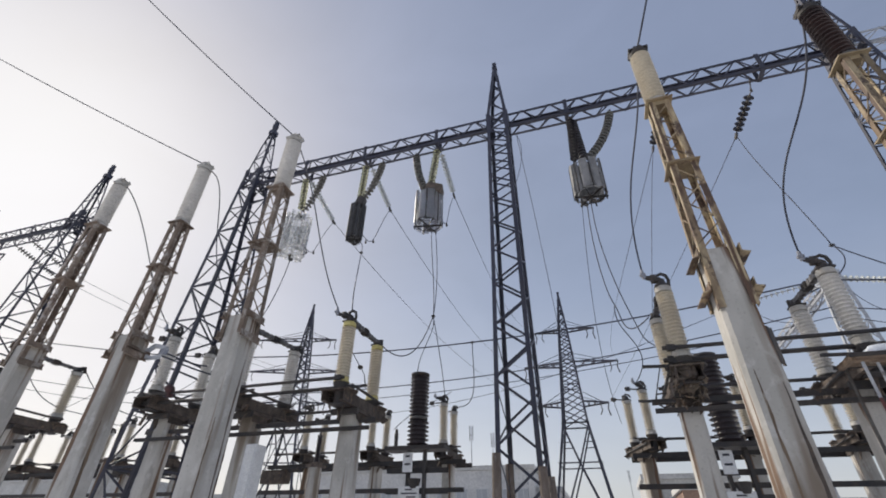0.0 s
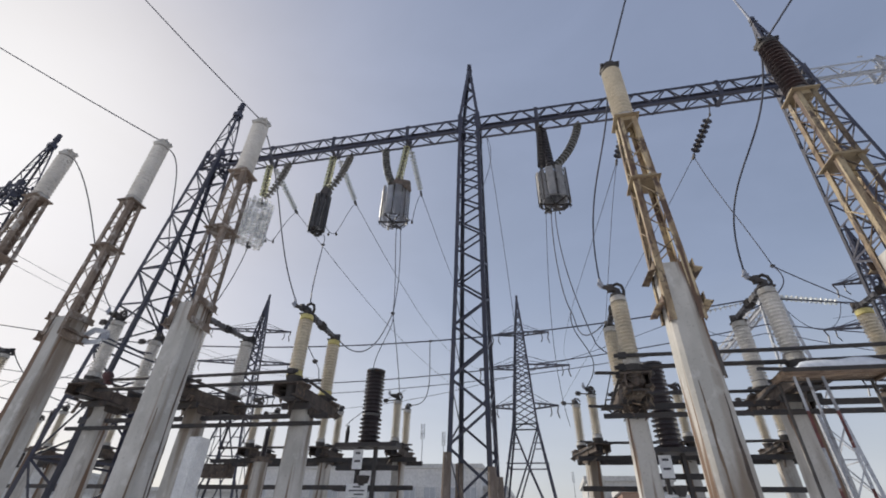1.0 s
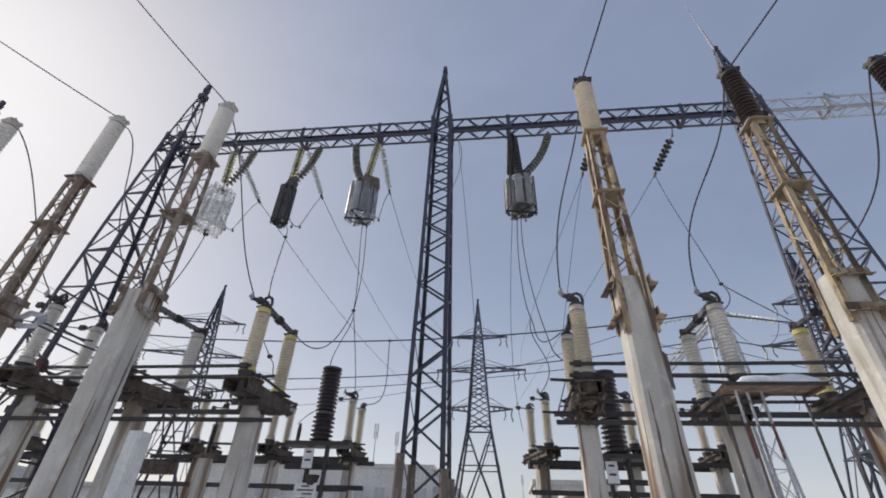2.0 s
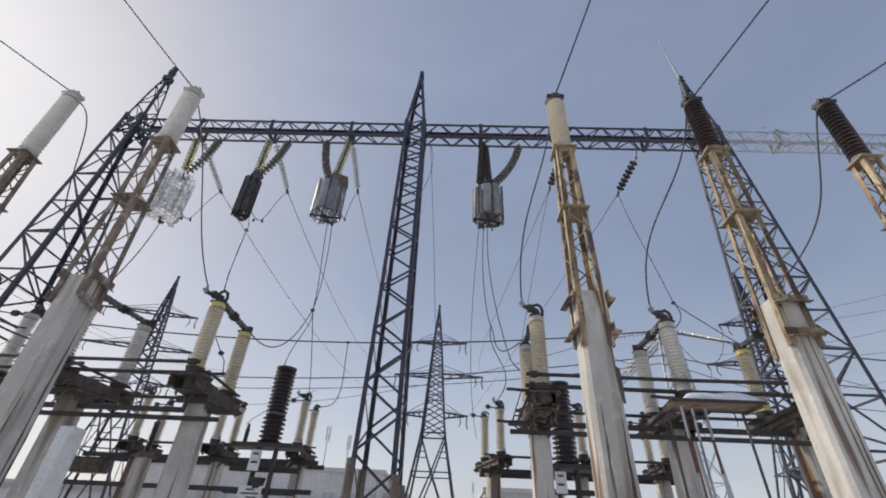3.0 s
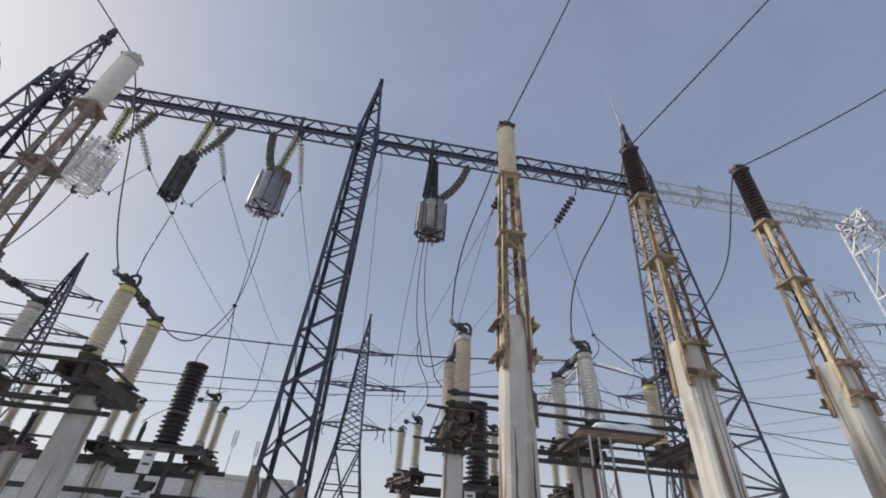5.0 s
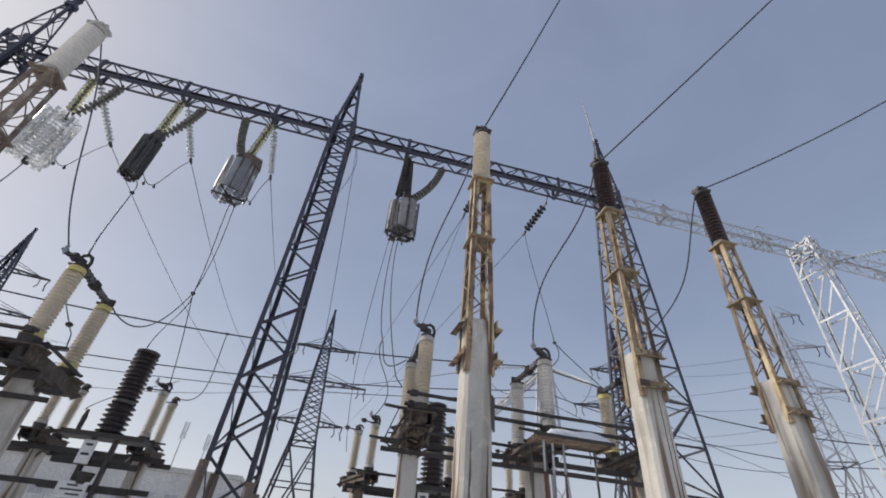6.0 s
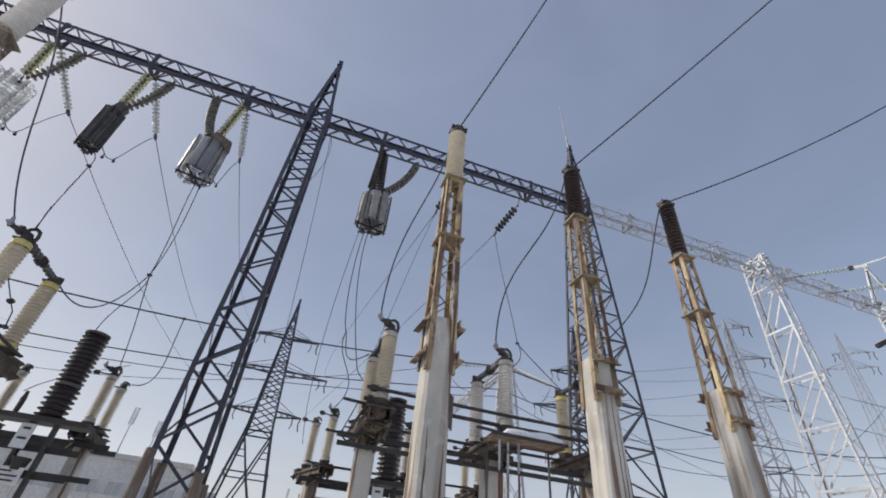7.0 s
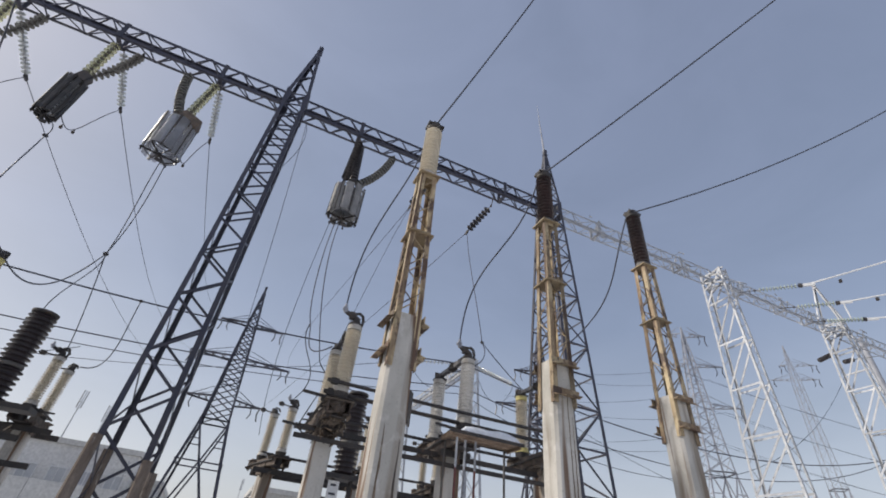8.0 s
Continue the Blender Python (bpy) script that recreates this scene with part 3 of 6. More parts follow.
def portal_beam(x0, x1, label, mat="dark_steel", posts=(), chord=0.080, cell=0.86, y0=PORTAL_Y, z0=12.63):
    hb, hh = 0.20, 0.285 if mat == "dark_steel" else 0.25
    flat = 0.040 if mat != "galv" else 0.028 if chord < 0.08 else 0.055
    root = thing("portal_beam", label, "beam", (x0, y0, z0), "beams of the portals")
    length = x1 - x0
    for sy in (-1, 1):
        for sz in (-1, 1):
            bm = bmesh.new()
            angle(bm, (0, sy * hb, sz * hh), (length, sy * hb, sz * hh), chord, 0.011, (0, sy, sz))
            part("chord", bm, M[mat], root)
    n = max(2, round(length / cell))
    step = length / n
    for i in range(n):
        a, c, b = i * step, (i + 0.5) * step, (i + 1) * step
        for sy in (-1, 1):
            for p, q in (((a, -hh), (c, hh)), ((c, hh), (b, -hh))):
                bm = bmesh.new()
                bar(bm, (p[0], sy * hb, p[1]), (q[0], sy * hb, q[1]), 0.012, flat, (0, 1, 0))
                part("brace", bm, M[mat], root)
        for sz in (-1, 1):
            for p, q in (((a, hb), (c, -hb)), ((c, -hb), (b, hb))):
                bm = bmesh.new()
                bar(bm, (p[0], p[1], sz * hh), (q[0], q[1], sz * hh), 0.012, flat, (0, 0, 1))
                part("brace", bm, M[mat], root)
    for x in posts:
        for sy in (-1, 1):
            bm = bmesh.new()
            box(bm, (x - x0, sy * (hb + 0.008), 0), (0.11, 0.014, 2 * hh + 0.06))
            part("hanger_plate", bm, M[mat], root)
        bm = bmesh.new()
        box(bm, (x - x0, 0, -hh - 0.012), (0.12, 2 * hb + 0.06, 0.02))
        part("hanger_plate", bm, M[mat], root)
        if mat == "galv":
            rnd = random.Random(int(x * 10))
            for _ in range(22 if chord < 0.08 else 9):
                bm = bmesh.new()
                u = Vector((x - x0 + rnd.gauss(0, 0.28), rnd.uniform(-0.34, 0.22), rnd.uniform(-0.38, 0.38)))
                bar(bm, u, u + Vector((rnd.uniform(-0.3, 0.3), rnd.uniform(-0.15, 0.15), rnd.uniform(-0.22, 0.22))), 0.022, 0.04)
                part("string_yoke", bm, M[mat], root)
    return root


portal_beam(-10.1, -1.77, "dark-painted lattice portal beam with line traps", posts=(-8.2, -5.95, -3.43))
portal_beam(-1.11, 7.24, "dark-painted lattice portal beam over the bay", posts=(0.60, 2.98, 5.66))
portal_beam(7.9, 15.2, "white galvanised lattice portal beam", "galv", posts=(9.6, 11.6, 13.6), chord=0.055, cell=1.0)
portal_beam(16.1, 22.85, "white galvanised lattice portal beam", "galv", posts=(16.9, 19.4, 21.2), chord=0.055, cell=1.0)
portal_beam(23.75, 33.0, "white galvanised lattice portal beam", "galv", posts=(25.0, 27.5), chord=0.055, cell=1.0)
portal_beam(-31.0, -19.4, "dark lattice portal beam of the neighbouring bay", posts=(-21.6, -24.0))


# ---------------------------------------------------------------- posts with steel heads and bus insulators
CACHE = {}


def cached(key, make, mat, smooth=False):
    if key not in CACHE:
        bm = bmesh.new()
        make(bm)
        CACHE[key] = mesh_from(bm, M[mat], smooth)
    return CACHE[key]


def tapered_column(bm, w0, w1, h, chamfer=0.035):
    rings = []
    n = 9
    for i in range(n + 1):
        t = i / n
        w = (w0 + t * (w1 - w0)) / 2
        z = h * t
        c = chamfer
        j = 0.0025
        pts = [(w - c, -w), (w, -w + c), (w, w - c), (w - c, w), (-w + c, w), (-w, w - c), (-w, -w + c), (-w + c, -w)]
        rings.append([bm.verts.new((x + random.uniform(-j, j), y + random.uniform(-j, j), z)) for x, y in pts])
    for u, v in zip(rings, rings[1:]):
        for k in range(8):
            bm.faces.new((u[k], u[(k + 1) % 8], v[(k + 1) % 8], v[k]))
    bm.faces.new(rings[0][::-1])
    bm.faces.new(rings[-1])


POST_H, HEAD_TOP = 3.92, 6.05


def bus_post(x, y, porcelain, label, steel="ochre", seed=0, cap="iron", head=HEAD_TOP, girth=1.0, across=False):
    root = thing("insulator_post", label, "post", (x, y, 0), "posts carrying bus insulators")
    random.seed(seed)
    bm = bmesh.new()
    tapered_column(bm, 0.315, 0.255, POST_H, 0.03)
    part("concrete_column", bm, M["concrete"], root, "chamfered weathered concrete column with rust runs")
    # four angle legs, closing towards the head
    zb, zt, wb, wt = 3.70 if steel == "rust" else 3.42, head - 0.01, 0.155 * (0.5 + 0.5 * girth), 0.112 * girth

    def wid(z):
        return wb + (wt - wb) * (z - zb) / (zt - zb)
    for sx in (-1, 1):
        for sy in (-1, 1):
            bm = bmesh.new()
            angle(bm, (sx * wb, sy * wb, zb - random.uniform(0, 0.08)), (sx * wt, sy * wt, zt), 0.058, 0.008, (sx, sy, 0))
            part("angle_leg", bm, M[steel], root)
    zm = 4.98
    levels = steps(3.97, zm - 0.03, 4) + steps(zm + 0.03, head - 0.05, 4)
    for i, (z0, z1) in enumerate(zip(levels, levels[1:])):
        if z1 - z0 < 0.1:
            continue
        for k, (ax, s) in enumerate((("y", -1), ("x", 1), ("y", 1), ("x", -1))):
            f = 1 if (i + k) % 2 else -1
            u, v = wid(z0) - 0.006, wid(z1) - 0.006
            j = random.uniform(-0.02, 0.02)
            p, q = (f * u, s * u, z0 + j), (-f * v, s * v, z1 + j)
            if ax == "x":
                p, q = (p[1], p[0], p[2]), (q[1], q[0], q[2])
            bm = bmesh.new()
            tube(bm, [p, q], 0.0075, 5)
            part("lacing", bm, M[steel], root)
    # flat plates: halfway up and under the insulator
    wm = wid(zm)
    bm = bmesh.new()
    box(bm, (0, 0, zm), (2 * wm + 0.065, 2 * wm + 0.065, 0.014))
    for s in (-1, 1):
        box(bm, (0, s * wm, zm + 0.02), (2 * wm - 0.02, 0.008, 0.05))
    part("middle_plate", bm, M["rust" if steel == "rust" else "tan_plate"], root)
    bm = bmesh.new()
    box(bm, (0, 0, head), (0.305 * girth, 0.305 * girth, 0.018))
    for s in (-1, 1):
        box(bm, (0, s * (wt - 0.006), head - 0.035), (2 * wt - 0.02, 0.008, 0.06))
        for u in (-1, 1):
            tube(bm, [(s * 0.085, u * 0.085, head - 0.03), (s * 0.085, u * 0.085, head)], 0.014, 6)
    part("head_plate", bm, M["rust" if steel == "rust" else "tan_plate"], root)
    # angle clamps along two sides of the column head
    reach, span = (0.205, 0.165) if steel == "rust" else (0.232, 0.172)
    for z in (3.645, 3.90) if steel == "rust" else (3.50, 3.84):
        for s in (-1, 1):
            tilt = random.uniform(-0.02, 0.02)
            bm = bmesh.new()
            box(bm, (s * 0.166, 0, z + 0.038), (0.009, 2 * span, 0.078))
            plate(bm, [(s * 0.162, -span, z), (s * 0.162, span, z), (s * reach, span - 0.008, z - 0.012 + tilt), (s * reach, 0.008 - span, z - 0.012 - tilt)], 0.009)
            if across:
                bmesh.ops.rotate(bm, verts=bm.verts, matrix=Matrix.Rotation(math.pi / 2, 3, "Z"))
            part("angle_clamp", bm, M[steel], root)
    if across is None:
        # curved dark cover plate fixed behind the column
        bm = bmesh.new()
        arc = [(0.15, 0.10), (0.22, 0.13), (0.27, 0.19), (0.28, 0.26)]
        for (u0, v0), (u1, v1) in zip(arc, arc[1:]):
            plate(bm, [(u0, v0, 2.93), (u1, v1, 2.95), (u1, v1, 3.24), (u0, v0, 3.26)], 0.012)
        box(bm, (0.16, 0.09, 3.1), (0.05, 0.08, 0.12))
        part("cover_plate", bm, M["black_steel"], root, "curved dark cover plate")
    # insulator
    tall = HEAD_TOP + 0.905 - head - 0.075
    ins = part("insulator", cached(("bus", porcelain, round(tall, 2)), lambda b: lathe(b, sheds(0.128, 0.062, tall, round(15.6 * tall)), 28), porcelain, True), None, root)
    ins.location = (0, 0, head + 0.075)
    ins.scale = (girth, girth, 1)
    foot = part("flange", cached(("busflange", porcelain), lambda b: lathe(b, [(0, 0), (0.128, 0), (0.128, 0.02), (0.112, 0.03), (0.105, 0.075), (0, 0.075)], 24), "iron" if porcelain == "brown_porc" else "pale_iron"), None, root)
    foot.location = (0, 0, head + 0.008)

    def cap_shape(b):
        lathe(b, [(0, 0), (0.108, 0), (0.112, 0.05), (0.10, 0.075), (0, 0.075)], 20)
        box(b, (0, 0, 0.088), (0.235, 0.16, 0.022))
        for s in (-1, 1):
            box(b, (s * 0.104, 0, 0.066), (0.022, 0.14, 0.03))
            tube(b, [(s * 0.10, -0.05, 0.09), (s * 0.10, -0.05, 0.125)], 0.014, 6)
            tube(b, [(s * 0.10, 0.05, 0.09), (s * 0.10, 0.05, 0.125)], 0.014, 6)
        box(b, (0, 0, 0.115), (0.10, 0.15, 0.035))
    crown = part("cap", cached(("buscap", cap), cap_shape, cap), None, root)
    crown.location = (0, 0, HEAD_TOP + 0.905)
    nest(ins, foot, crown)
    return root


def spall(post, side, off, z0, z1, width, mat, seed, label):
    """A ragged rusty strip down one face of a post's column, where the cover has come off the steel."""
    rnd = random.Random(seed)
    n = max(6, round((z1 - z0) / 0.11))
    bm = bmesh.new()
    rings = []
    drift = 0.0
    for i in range(n + 1):
        t = i / n
        z = z0 + (z1 - z0) * t
        face = (0.315 - 0.060 * z / POST_H) / 2
        drift += rnd.uniform(-0.006, 0.006)
        w = width * min(1.0, 4.5 * (1 - t) + 0.12) * rnd.uniform(0.45, 1.0) / 2
        ring = []
        for e, d in ((-w, -0.004), (-w * 0.7, 0.003), (w * 0.7, 0.003), (w, -0.004)):
            u = off + drift + e
            ring.append(bm.verts.new((face + d, u, z) if side == "x" else (u, -face - d, z)))
        rings.append(ring)
    for a, b in zip(rings, rings[1:]):
        for k in range(3):
            bm.faces.new((a[k], a[k + 1], b[k + 1], b[k]))
    bmesh.ops.recalc_face_normals(bm, faces=bm.faces)
    part("spalled_strip", bm, M[mat], post, label)


POST_Y = 4.23
POST_TOP = HEAD_TOP + 1.03
POSTS = (-7.46, -5.70, -3.86, 1.25, 3.13, 4.92)
POST_ROW = (4.23, 4.33, 4.23, 4.23, 4.23, 4.23)
bus_post(POSTS[0], POST_Y, "white_porc", "concrete post with rusty steel head and white insulator", "rust", 1, "pale_iron", girth=0.93)
post_b = bus_post(POSTS[1], POST_ROW[1], "white_porc", "concrete post with rusty steel head and white insulator", "rust", 2, "pale_iron", 5.79, 0.88)
post_c = bus_post(POSTS[2], POST_Y, "white_porc", "concrete post with rusty ochre head and white insulator", "rust", 3, "pale_iron", 5.96, 0.94)
post_d = bus_post(POSTS[3], POST_Y, "cream", "concrete post with ochre steel head and cream insulator", "ochre", 4, "black_steel", head=5.97, girth=0.93, across=None)
post_e = bus_post(POSTS[4], POST_Y, "brown_porc", "concrete post with ochre steel head and brown insulator", "ochre", 5, "black_steel", head=6.0, girth=0.93, across=True)
bus_post(POSTS[5], POST_Y, "brown_porc", "concrete post with ochre steel head and brown insulator", "ochre", 6, "black_steel", head=5.92, girth=0.90, across=True)
CRACK, RUN = "dark ragged crack with rusting steel", "brown rust run on the concrete"
spall(post_b, "x", -0.045, 0.9, 2.85, 0.085, "rust_run", 1, RUN)
spall(post_c, "x", 0.045, 1.0, 3.42, 0.034, "dark_rust", 2, CRACK)
spall(post_c, "y", 0.115, 1.0, 2.75, 0.022, "rust_run", 3, RUN)
spall(post_c, "x", 0.105, 1.0, 2.72, 0.030, "dark_rust", 4, CRACK)
spall(post_d, "y", -0.068, 0.8, 2.82, 0.034, "rust_run", 5, RUN)
spall(post_d, "y", 0.088, 0.8, 2.72, 0.044, "dark_rust", 6, CRACK)
spall(post_e, "y", 0.055, 0.9, 3.62, 0.018, "rust_run", 7, RUN)
spall(post_e, "y", 0.110, 0.9, 3.30, 0.015, "rust_run", 8, RUN)


# ---------------------------------------------------------------- disconnectors
DISC_Y = 6.92


def disconnector(x, y, dz=0.0, porcelain="cream", yellow=False, label="", seed=0, closed=True, group="disconnectors in the front row"):
    rnd = random.Random(seed + 50)
    random.seed(seed + 50)
    messy = 0.5 < x < 2 and closed
    slim = 0.74 if messy else 1.0
    gear = "flaky_rust" if messy else "dark_rust"
    back = 0.64 if closed else 0.48
    root = thing("disconnector", label, "disconnector", (x, y, 0), group)
    bm = bmesh.new()
    tapered_column(bm, *((0.29, 0.245) if messy else (0.335, 0.28)), 3.425 + dz, 0.03)
    part("concrete_column", bm, M["concrete"], root, "grey chamfered concrete column")
    zb = 3.30 + dz
    for sx in (-1, 1):
        bm = bmesh.new()
        channel(bm, (sx * 0.15 * slim, -0.68, zb + 0.27), (sx * 0.15 * slim, back + 0.22, zb + 0.27), 0.17, 0.075, 0.010, (sx, 0, 0))
        part("base_channel", bm, M["dark_rust"], root)
        bm = bmesh.new()
        plate(bm, [(sx * 0.165 * slim, -0.20, zb + 0.2), (sx * 0.165 * slim, 0.20, zb + 0.2), (sx * 0.165 * slim, 0.15, zb + 0.02), (sx * 0.165 * slim, -0.15, zb + 0.02)], 0.012)
        part("saddle_cheek", bm, M[gear], root)
    bm = bmesh.new()
    box(bm, (0, 0, zb + 0.15), (0.40 * slim, 0.46, 0.05))
    part("saddle", bm, M["dark_rust"], root)
    for sy in (-0.25, 0.26):
        bm = bmesh.new()
        box(bm, (0, sy, zb + 0.12), (0.46 * slim, 0.05, 0.09))
        part("cross_bearer", bm, M["black_steel"], root)
    for sy in (-0.47, back):
        bm = bmesh.new()
        plate(bm, [(-0.27 * slim, sy - 0.17, zb + 0.365), (0.25 * slim, sy - 0.19, zb + 0.365), (0.29 * slim, sy + 0.05, zb + 0.365), (0.20 * slim, sy + 0.18, zb + 0.365), (-0.22 * slim, sy + 0.19, zb + 0.365)], 0.018)
        part("turntable_plate", bm, M[gear], root)
        bm = bmesh.new()
        box(bm, (0, sy, zb + 0.17), (0.26, 0.22, 0.012))
        lathe(bm, [(0, 0), (0.075, 0), (0.085, 0.16), (0.10, 0.20), (0.125, 0.31), (0.13, 0.325), (0, 0.325)], 16, Matrix.Translation((0, sy, zb + 0.18)))
        part("bearing", bm, M["black_steel"], root)
        bm = bmesh.new()
        lathe(bm, [(0, 0), (0.13, 0), (0.13, 0.02), (0.112, 0.03), (0.108, 0.085), (0, 0.085)], 18, Matrix.Translation((0, sy, zb + 0.50)))
        foot = part("flange", bm, M["yellow" if yellow else "pale_iron"], root, "yellow-painted flange" if yellow else "")
        ins = part("insulator", cached(("disc", porcelain), lambda b: lathe(b, sheds(0.117, 0.068, 0.86, 17), 24), porcelain, True), None, root)
        ins.location = (0, sy, zb + 0.585)
        bm = bmesh.new()
        lathe(bm, [(0, 0), (0.110, 0), (0.112, 0.06), (0.10, 0.08), (0, 0.08)], 18, Matrix.Translation((0, sy, zb + 1.445)))
        nest(ins, foot, part("collar", bm, M["yellow" if yellow else "pale_iron"], root, "yellow-painted collar" if yellow else ""))
        bm = bmesh.new()
        zc = zb + 1.525
        box(bm, (0, sy, zc + 0.012), (0.20, 0.18, 0.024))
        lathe(bm, [(0, 0), (0.075, 0), (0.065, 0.05), (0.05, 0.10), (0, 0.10)], 12, Matrix.Translation((0, sy, zc + 0.02)))
        s = -1 if sy < 0 else 1
        if s < 0:
            tube(bm, [(0.03, sy, zc + 0.09), (-0.06, sy - 0.03, zc + 0.13), (-0.17, sy - 0.07, zc + 0.15), (-0.22, sy - 0.09, zc + 0.165)], [0.05, 0.046, 0.034, 0.026], 8)
            box(bm, (-0.09, sy - 0.04, zc + 0.135), (0.07, 0.09, 0.10))
            tube(bm, [(-0.06, sy, zc + 0.13), (-0.03, sy, zc + 0.20), (0.03, sy, zc + 0.225), (0.085, sy, zc + 0.19), (0.105, sy, zc + 0.11), (0.09, sy, zc + 0.02)], 0.024, 8)
            clip = bmesh.new()
            tube(clip, [(-0.20, sy - 0.085, zc + 0.14), (-0.225, sy - 0.095, zc + 0.185), (-0.22, sy - 0.10, zc + 0.27)], [0.034, 0.032, 0.022], 8)
            box(clip, (-0.222, sy - 0.095, zc + 0.19), (0.075, 0.06, 0.03))
            lug = part("wire_lug", clip, M["galv_dark"], root, "grey clamp on the terminal")
        else:
            tube(bm, [(0, sy, zc + 0.09), (0.02, sy + 0.06, zc + 0.13), (0.0, sy + 0.14, zc + 0.10), (0, sy + 0.17, zc + 0.03)], 0.036, 8)
            box(bm, (0, sy + 0.10, zc + 0.12), (0.11, 0.05, 0.09))
        terminal = part("terminal", bm, M["black_steel"], root, "dark curved terminal head", smooth=True)
        if s < 0:
            nest(terminal, lug)
    za = zb + 1.60
    if not closed:
        for sy in (-0.47, back):
            bm = bmesh.new()
            tube(bm, [(0, sy, za - 0.03), (-0.16, sy, za - 0.05), (-0.42, sy, za - 0.045)], 0.016, 6)
            box(bm, (-0.34, sy, za - 0.05), (0.10, 0.07, 0.09))
            part("side_arm", bm, M["black_steel"], root)
            bm = bmesh.new()
            tube(bm, [(0.02, sy, za - 0.08), (-0.06, sy, za + 0.03), (0.0, sy, za + 0.10), (0.09, sy, za + 0.08), (0.13, sy, za + 0.02)], 0.022, 8)
            part("horn", bm, M["black_steel"], root, "dark curved horn")
    for s, e, w in ((-0.47, 0.14, 0.07), (back, 0.04, 0.055)) if closed else ():
        bm = bmesh.new()
        for k in (-1, 1):
            bar(bm, (k * 0.030, s, za), (k * 0.026, e, za - 0.015), w, 0.016, (0, 0, 1))
        n = 5
        for i in range(n):
            t = (i + 0.8) / (n + 0.6)
            box(bm, (0, s + (e - s) * t, za - 0.01), (0.085, 0.035, w * 1.25))
        part("contact_arm", bm, M["arm_grey"], root, "dull grey ribbed contact arm")
    bm = bmesh.new()
    if closed:
        box(bm, (0, 0.09, za - 0.01), (0.085, 0.15, 0.085))
        for i in range(4):
            box(bm, (0, 0.03 + 0.04 * i, za - 0.01), (0.11, 0.016, 0.11))
        part("contact_block", bm, M["black_steel"], root)
    bm = bmesh.new()
    tube(bm, [(0.20, -0.47, zb + 0.46), (0.21, back, zb + 0.44)], 0.022, 8)
    tube(bm, [(-0.22, -0.62, zb + 0.30), (-0.21, back + 0.14, zb + 0.26)], 0.018, 8)
    for sy in (-0.47, back):
        box(bm, (0.11, sy, zb + 0.45), (0.24, 0.06, 0.02))
        box(bm, (-0.11, sy, zb + 0.28), (0.24, 0.05, 0.02))
    part("drive_rod", bm, M["black_steel"], root)
    side = -1 if x > -1 else 1
    bm = bmesh.new()
    bar(bm, (side * 0.05, -0.50, zb + 0.40), (side * 0.50, -0.57, zb + 0.40), 0.03, 0.045)
    part("lever", bm, M["black_steel"], root)
    if messy:
        bm = bmesh.new()
        bar(bm, (side * 0.30, -0.56, zb + 0.39), (side * 0.44, -0.55, zb - 0.01), 0.05, 0.012, (0, 1, 0))
        part("lever_plate", bm, M["black_steel"], root)
        bm = bmesh.new()
        bar(bm, (side * 0.22, -0.50, zb - 0.03), (side * 0.64, -0.56, zb - 0.02), 0.028, 0.028)
        part("lever", bm, M["black_steel"], root)
        bm = bmesh.new()
        tube(bm, [(side * 0.30, -0.55, zb + 0.06), (side * 0.42, -0.56, zb + 0.05), (side * 0.44, -0.56, zb - 0.06), (side * 0.36, -0.55, zb - 0.11), (side * 0.28, -0.53, zb - 0.08)], 0.011, 6)
        part("hook", bm, M["black_steel"], root)
    if messy:
        for cx, cy, w, d, z, h, m in ((0, -0.06, 0.34, 0.46, 0.29, 0.10, "dark_rust"), (0.01, -0.06, 0.28, 0.38, 0.17, 0.16, "flaky_rust"), (0, -0.05, 0.25, 0.29, 0.05, 0.12, "dark_rust"), (0, -0.47, 0.27, 0.30, 0.29, 0.15, "dark_rust"), (-0.02, -0.36, 0.20, 0.24, 0.17, 0.12, "flaky_rust")):
            bm = bmesh.new()
            box(bm, (cx + rnd.uniform(-0.02, 0.02), cy + rnd.uniform(-0.02, 0.02), zb + z), (w * slim, d, h), Matrix.Rotation(rnd.uniform(-0.2, 0.2), 3, "Z"))
            bmesh.ops.subdivide_edges(bm, edges=bm.edges, cuts=3, use_grid_fill=True)
            for v in bm.verts:
                v.co += Vector((rnd.uniform(-1, 1), rnd.uniform(-1, 1), rnd.uniform(-1, 1))) * 0.024
            part("packing_block", bm, M[m], root, "flaking rusty packing block")
        for i in range(34):
            bm = bmesh.new()
            w = rnd.uniform(-0.06, 0.30)
            reach = 0.11 + 0.20 * max(w, 0)
            u, v, w = rnd.choice((-reach, reach, rnd.uniform(-reach, reach))), rnd.uniform(-0.64, 0.06), zb + w
            v = max(v, -0.2) if w < zb + 0.08 else v
            a, b = rnd.uniform(0.05, 0.11), rnd.uniform(0.05, 0.13)
            plate(bm, [(u, v, w), (u + rnd.uniform(-0.05, 0.05), v + a, w + rnd.uniform(-0.04, 0.04)), (u + rnd.uniform(-0.08, 0.08), v + a * 0.7, w - b), (u + rnd.uniform(-0.06, 0.06), v - 0.02, w - b * 0.6)], 0.010)
            part("rust_flake", bm, M["dark_rust" if i % 2 else "flaky_rust"], root)
